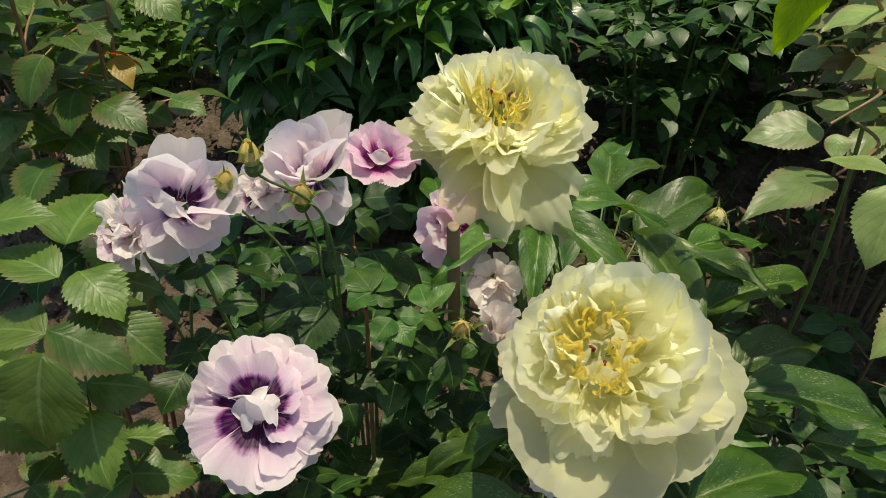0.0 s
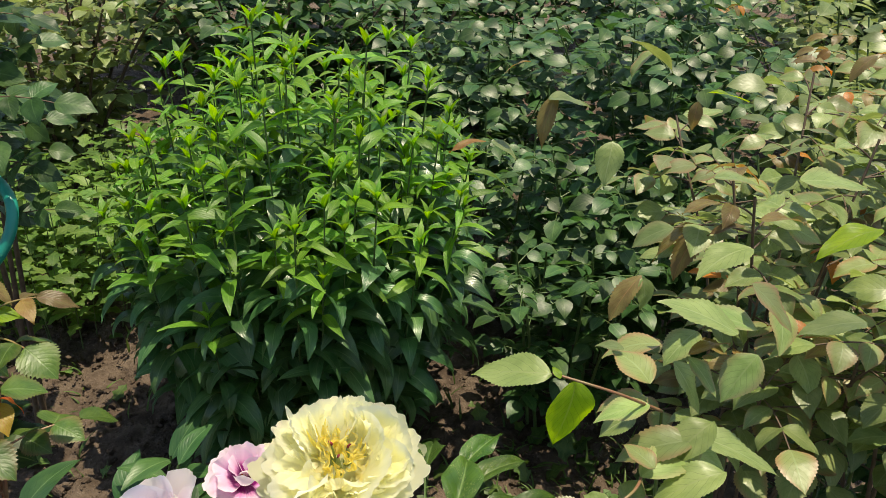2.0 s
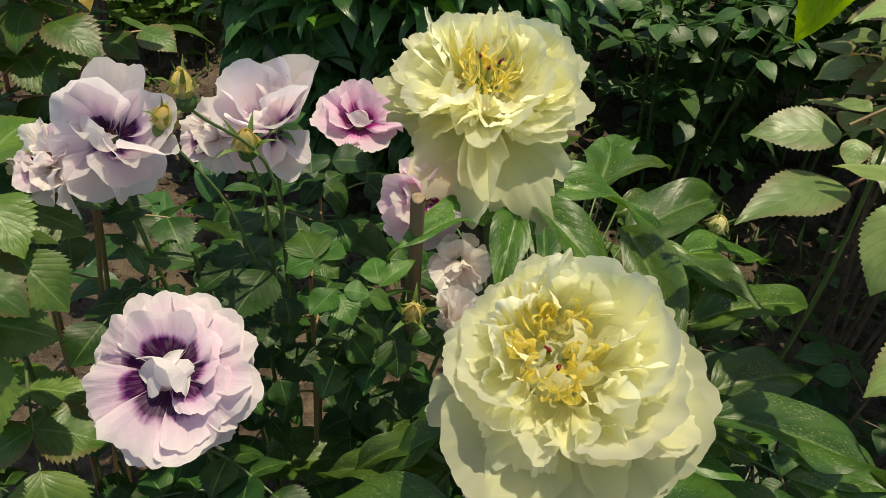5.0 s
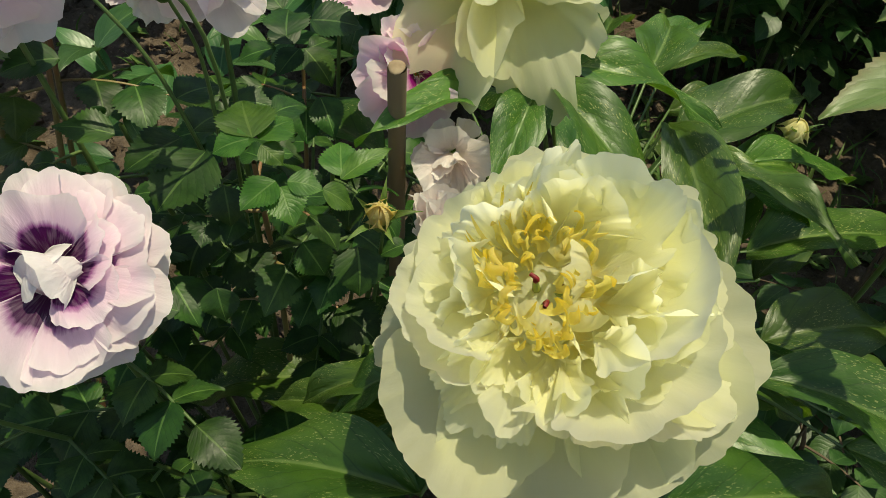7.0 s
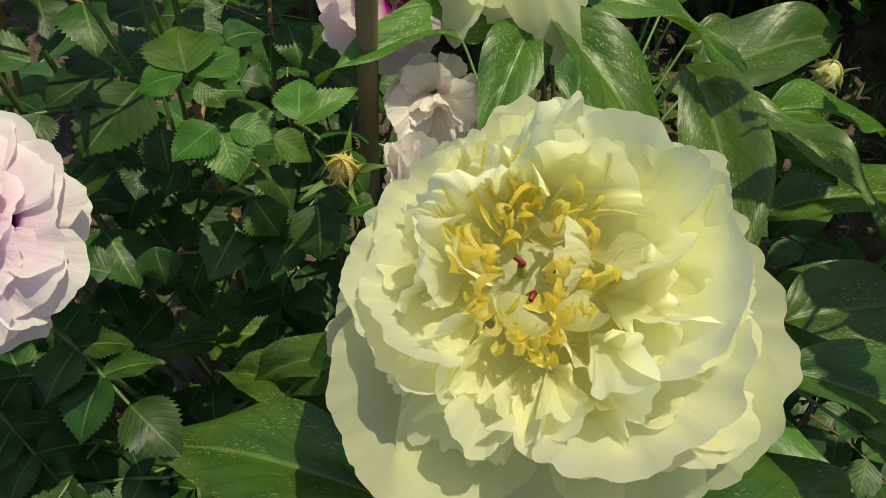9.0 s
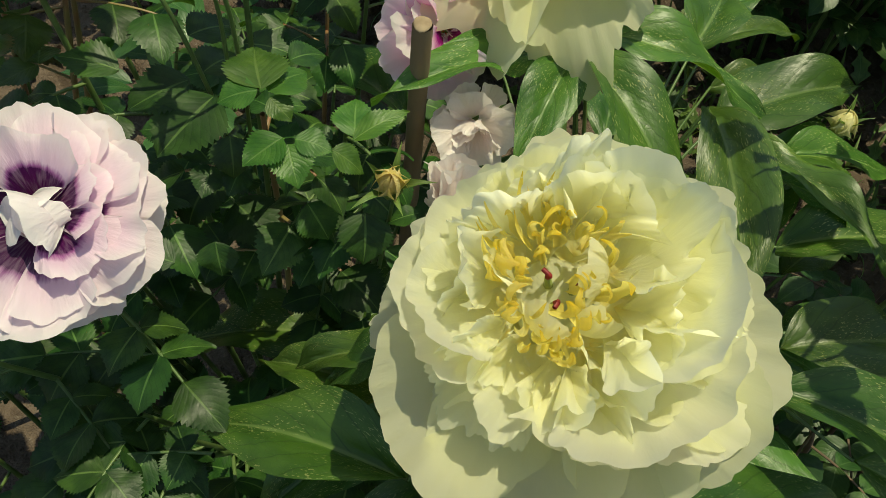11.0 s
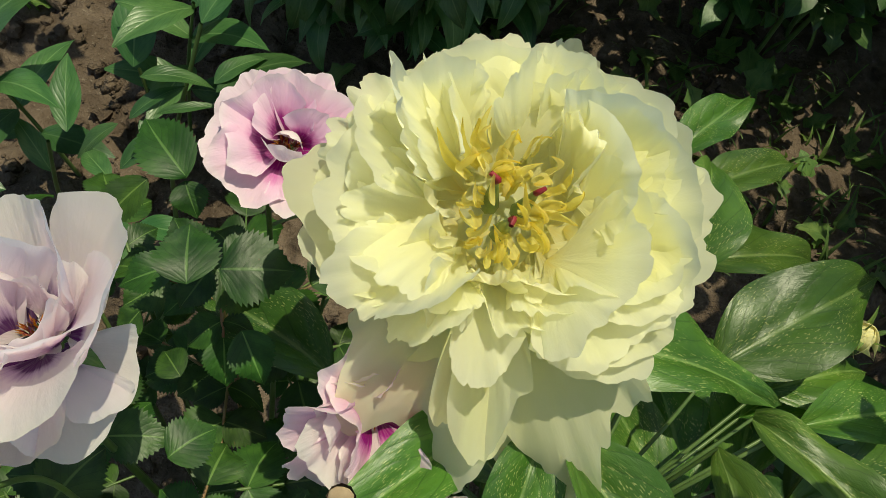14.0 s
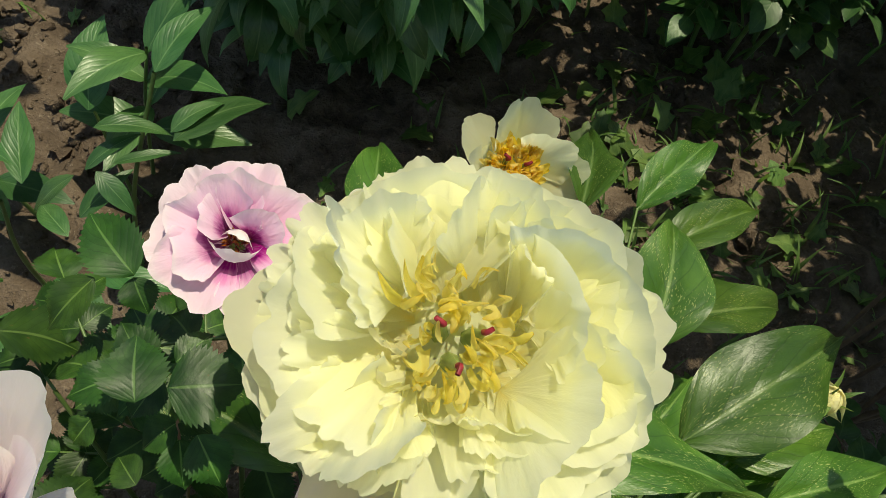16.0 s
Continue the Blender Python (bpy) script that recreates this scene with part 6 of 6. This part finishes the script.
for b, e, w, pool in (
    ((-0.094, 0.404, 0.44), (-0.084, 0.43, 0.44), 1.1, "rose"),
    ((-0.122, 0.382, 0.45), (-0.151, 0.378, 0.455), 0.8, "rose"),
    ((-0.112, 0.426, 0.44), (-0.097, 0.449, 0.44), 1, "rose"),
    ((0.002, 0.362, 0.425), (0.008, 0.343, 0.41), 1.15, "rose"),
    ((-0.022, 0.354, 0.43), (-0.01, 0.348, 0.415), 1.2, "rose"),
    ((-0.065, 0.371, 0.44), (-0.059, 0.358, 0.425), 1.1, "rose"),
    ((-0.075, 0.496, 0.44), (-0.084, 0.523, 0.445), 1.1, "rose"),
    ((-0.062, 0.501, 0.45), (-0.032, 0.507, 0.448), 1.15, "rose"),
    ((-0.147, 0.394, 0.48), (-0.175, 0.381, 0.48), 0.8, "rose"),
    ((-0.085, 0.431, 0.44), (-0.06, 0.436, 0.44), 0.9, "rose"),
    ((-0.06, 0.428, 0.44), (-0.046, 0.444, 0.44), 1.1, "rose"),
    ((-0.063, 0.341, 0.4), (-0.058, 0.332, 0.385), 1.2, "rose"),
):
    lav.leaf(pool, b, e, (0, -0.15, 1), w, name="leaflet")
for b, e, w, pool in (
    ((-0.077, 0.327, 0.395), (-0.099, 0.327, 0.395), 1, "rose"),
    ((-0.15, 0.409, 0.44), (-0.147, 0.408, 0.43), 1.3, "rose"),
    ((-0.022, 0.385, 0.44), (-0.034, 0.387, 0.44), 1, "rose"),
    ((0.012, 0.363, 0.4), (0.03, 0.362, 0.39), 0.8, "rose"),
    ((0.024, 0.374, 0.42), (0.01, 0.368, 0.415), 0.8, "rose"),
    ((-0.1, 0.559, 0.415), (-0.13, 0.585, 0.425), 0.8, "rose"),
    ((-0.118, 0.556, 0.412), (-0.138, 0.53, 0.4), 0.7, "rose"),
    ((-0.079, 0.516, 0.42), (-0.097, 0.533, 0.425), 0.95, "rose"),
    ((-0.089, 0.513, 0.418), (-0.113, 0.499, 0.415), 0.8, "rose"),
    ((-0.074, 0.514, 0.42), (-0.084, 0.495, 0.412), 0.95, "rose"),
    ((-0.071, 0.514, 0.42), (-0.048, 0.505, 0.405), 0.95, "rose"),
    ((-0.057, 0.496, 0.4), (-0.041, 0.476, 0.39), 0.9, "rose"),
):
    lav.leaf(pool, b, e, (0, -0.15, 1), w, name="leaflet")
for b, e, w, pool in (
    ((-0.102, 0.56, 0.41), (-0.094, 0.546, 0.4), 1.1, "rose"),
    ((-0.071, 0.522, 0.415), (-0.058, 0.538, 0.415), 0.8, "rose"),
    ((-0.103, 0.496, 0.4), (-0.112, 0.485, 0.39), 1, "rose"),
    ((-0.079, 0.473, 0.39), (-0.093, 0.485, 0.39), 1, "rose"),
):
    lav.leaf(pool, b, e, (0, -0.15, 1), w, name="leaflet")

# ---- hose ----
hose = thing("garden_hose", (-0.56, 1.02, soil_at(-0.56, 1.02)), "turquoise green rubber garden hose hanging through a rose bush", "hose")
part("tube", tube("tube", [(-1.25, 2.1, 0.005), (-0.776, 1.563, 0.31), (-0.59, 1.239, 0.453), (-0.507, 1.093, 0.517), (-0.466, 1.029, 0.542), (-0.432, 0.991, 0.526), (-0.425, 0.971, 0.502), (-0.432, 0.954, 0.476), (-0.45, 0.942, 0.451), (-0.485, 0.957, 0.424), (-0.539, 1.027, 0.375), (-0.668, 1.218, 0.254), (-0.813, 1.44, 0.115), (-1.15, 1.75, 0.005)], 0.0078, 0.0078, HOSE, 12, 8), hose)

# ---- young shoots at the foot of the clump ----
shoots = Plant("young_shoots", (-0.24, 0.76), "young shoots with broad smooth green leaves", "shoots", seed=12)
shoots.stem([(-0.245, 0.74, -0.02), (-0.235, 0.765, 0.10), (-0.197, 0.800, 0.243)], 0.0028, 0.0018, GREEN_STEM)
shoots.stem([(-0.275, 0.82, -0.02), (-0.278, 0.822, 0.06), (-0.283, 0.828, 0.130)], 0.0024, 0.0016, GREEN_STEM)
shoots.stem([(-0.32, 0.70, -0.02), (-0.31, 0.690, 0.10), (-0.290, 0.690, 0.200)], 0.0026, 0.0016, GREEN_STEM)
for b, e, w, pool in (
    ((-0.197, 0.8, 0.243), (-0.164, 0.859, 0.275), 1, "shoot"),
    ((-0.289, 0.829, 0.13), (-0.288, 0.897, 0.19), 1.3, "shoot"),
    ((-0.18, 0.764, 0.205), (-0.116, 0.836, 0.215), 0.9, "shoot"),
    ((-0.184, 0.772, 0.205), (-0.15, 0.807, 0.225), 1, "shoot"),
    ((-0.246, 0.768, 0.2), (-0.184, 0.784, 0.205), 0.8, "shoot"),
    ((-0.253, 0.745, 0.17), (-0.214, 0.779, 0.195), 0.7, "shoot"),
    ((-0.242, 0.742, 0.175), (-0.208, 0.719, 0.15), 1.1, "shoot"),
    ((-0.26, 0.738, 0.17), (-0.298, 0.71, 0.15), 0.9, "shoot"),
    ((-0.231, 0.752, 0.175), (-0.18, 0.773, 0.18), 0.6, "shoot"),
    ((-0.246, 0.683, 0.17), (-0.29, 0.722, 0.16), 0.9, "shoot"),
    ((-0.223, 0.606, 0.2), (-0.229, 0.646, 0.2), 0.8, "shoot"),
):
    shoots.leaf(pool, b, e, (0, 0, 1), w, name="leaflet")
for k in range(8):
    a = 2.4 * k
    p = Vector((-0.30 + 0.05 * math.cos(a), 0.69 + 0.05 * math.sin(a), 0.08 + 0.010 * k))
    d = Vector((math.cos(a), math.sin(a), shoots.rng.uniform(0.1, 0.8))).normalized()
    shoots.leaf("shoot", p, p + d * shoots.rng.uniform(0.055, 0.080))

for x, y, h, lean in ((-0.27, 0.86, 0.22, 0.05), (-0.36, 0.78, 0.20, -0.03)):
    foot, top = Vector((x, y, -0.02)), Vector((x + lean, y - 0.02, h))
    shoots.stem([tuple(foot), tuple(foot.lerp(top, 0.5) + Vector((0, 0, 0.02))), tuple(top)], 0.0024, 0.0014, GREEN_STEM)
    for k in range(4):
        p = foot.lerp(top, 0.43 + 0.18 * k)
        for w in (0, math.pi):
            a = 1.5 * k + w + shoots.rng.uniform(-0.4, 0.4)
            d = Vector((math.cos(a), math.sin(a), shoots.rng.uniform(0.0, 0.5) + 0.12 * k)).normalized()
            shoots.leaf("shoot", p, p + d * shoots.rng.uniform(0.075, 0.100), wide=shoots.rng.uniform(0.9, 1.2))

# ---- low herb with cut leaves ----
for x, y, rad, sd in ((-0.66, 1.56, 0.21, 71), (-0.95, 1.75, 0.30, 72), (-0.55, 1.95, 0.28, 74)):
    herb = Plant("low_herb", (x, y), "low light green herb with cut leaves", "herb", "herb patch", sd)
    for k in range(70):
        a, q = 2.4 * k, math.sqrt((k + 0.5) / 70)
        f = Vector((x + 0.8 * rad * q * math.cos(a), y + 0.8 * rad * q * math.sin(a), -0.02))
        t = Vector((x + rad * q * math.cos(a), y + rad * q * math.sin(a), herb.rng.uniform(0.18, 0.30) * (1 - 0.4 * q * q)))
        herb.tubes.append(tube_data([tuple(f), tuple(t)], 0.0013, 0.0009, 4, 2))
        for i in range(7):
            p = f.lerp(t, 0.35 + 0.65 * i / 6)
            b = 2.4 * i + k
            d = Vector((math.cos(b), math.sin(b), herb.rng.uniform(0.0, 0.7))).normalized()
            herb.far_leaf("herb", p, p + d * herb.rng.uniform(0.036, 0.060))
    part("stalk", joined("stalk", herb.tubes, GREEN_STEM), herb.ob, kind="stuff")
    herb.finish(HERB_LEAF)

# ---- grass and seedlings on the bare soil ----
blades = []
r = random.Random(15)
for k in range(720):
    x, y = r.gauss(0.36, 0.20), r.gauss(0.98, 0.16)
    if k % 9 == 0:
        x, y = r.gauss(-0.55, 0.2), r.gauss(1.15, 0.15)
    a = r.uniform(0, 6.3)
    z = soil_at(x, y) - 0.004
    d = Vector((math.cos(a), math.sin(a), r.uniform(0.3, 1.6))).normalized()
    form = DATA["blade" if k % 4 else "herb"]
    blades.append(moved(form[r.randrange(len(form))], aim((x, y, z), Vector((x, y, z)) + d * r.uniform(0.02, 0.06))))
tagged(new("grass", joined("grass", blades, GRASS)), "thin grass blades and seedlings on the soil", "grass", kind="stuff")

# ---- strap-leaved plants and shrubs behind ----
for x, y, sd in ((-0.10, 2.75, 81), (-0.55, 2.9, 82), (0.25, 3.0, 83)):
    strap = Plant("strap_leaved_plant", (x, y), "dark green plant with long narrow arching leaves", "perennial", "strap-leaved plants", sd)
    for k in range(60):
        a = 2.4 * k
        z = strap.rng.uniform(0.05, 0.42)
        p = Vector((x + 0.03 * math.cos(a), y + 0.03 * math.sin(a), z))
        d = Vector((math.cos(a), math.sin(a), strap.rng.uniform(0.2, 1.0))).normalized()
        strap.far.append(moved(DATA["clump_far"][k % 4], aim(p, p + d * strap.rng.uniform(0.18, 0.28), wide=0.55)))
    strap.stem([(x, y, -0.02), (x, y, 0.25), (x, y, 0.45)], 0.008, 0.004, GREEN_STEM)
    strap.finish(CLUMP_STUFF)
for x, y, h, rad, sd in ((-1.5, 2.3, 1.2, 0.5, 91), (-0.9, 3.4, 1.2, 0.6, 92), (0.0, 4.2, 1.3, 0.6, 93), (1.0, 4.0, 1.3, 0.7, 94), (2.0, 3.0, 1.3, 0.6, 95), (-2.2, 3.6, 1.4, 0.7, 96), (2.4, 4.4, 1.5, 0.8, 97), (-0.35, 2.45, 0.80, 0.40, 98), (0.35, 2.9, 0.75, 0.4, 100), (1.6, 2.5, 1.0, 0.5, 102), (0.05, 2.5, 0.55, 0.3, 103)):
    random_rose("shrub", "leafy dark green shrub further back in the garden", (x, y), 16, h, rad, 0.058, "dark_far", far=True, seed=sd, foliage=DARK_ROSE_STUFF, group="background shrubs", low=0.1, gap=0.028, stem=BROWN_STEM, thick=0.006)
for x, y, h, rad, sd in ((-1.55, 2.15, 0.85, 0.40, 99), (-0.95, 2.35, 0.75, 0.45, 101)):
    random_rose("shrub", "leafy light green shrub further back in the garden", (x, y), 16, h, rad, 0.058, "pale_far", far=True, seed=sd, foliage=PALE_ROSE_STUFF, group="background shrubs", low=0.1, gap=0.028, stem=BROWN_STEM, thick=0.006, facing=(0, -0.3, 1))
edging = thing("path_edging", (0.25, 3.5, 0.0), "pale timber edging board beside the far path", "edging")
bm = bmesh.new()
bmesh.ops.create_cube(bm, size=1.0, matrix=Matrix.Translation((0.3, 3.55, 0.03)) @ Matrix.Diagonal((2.2, 0.05, 0.12, 1)))
bmesh.ops.bevel(bm, geom=bm.edges[:], offset=0.006, segments=2, affect="EDGES")
me = bpy.data.meshes.new("board")
bm.to_mesh(me)
me.materials.append(PALE_BOARD)
part("board", me, edging)
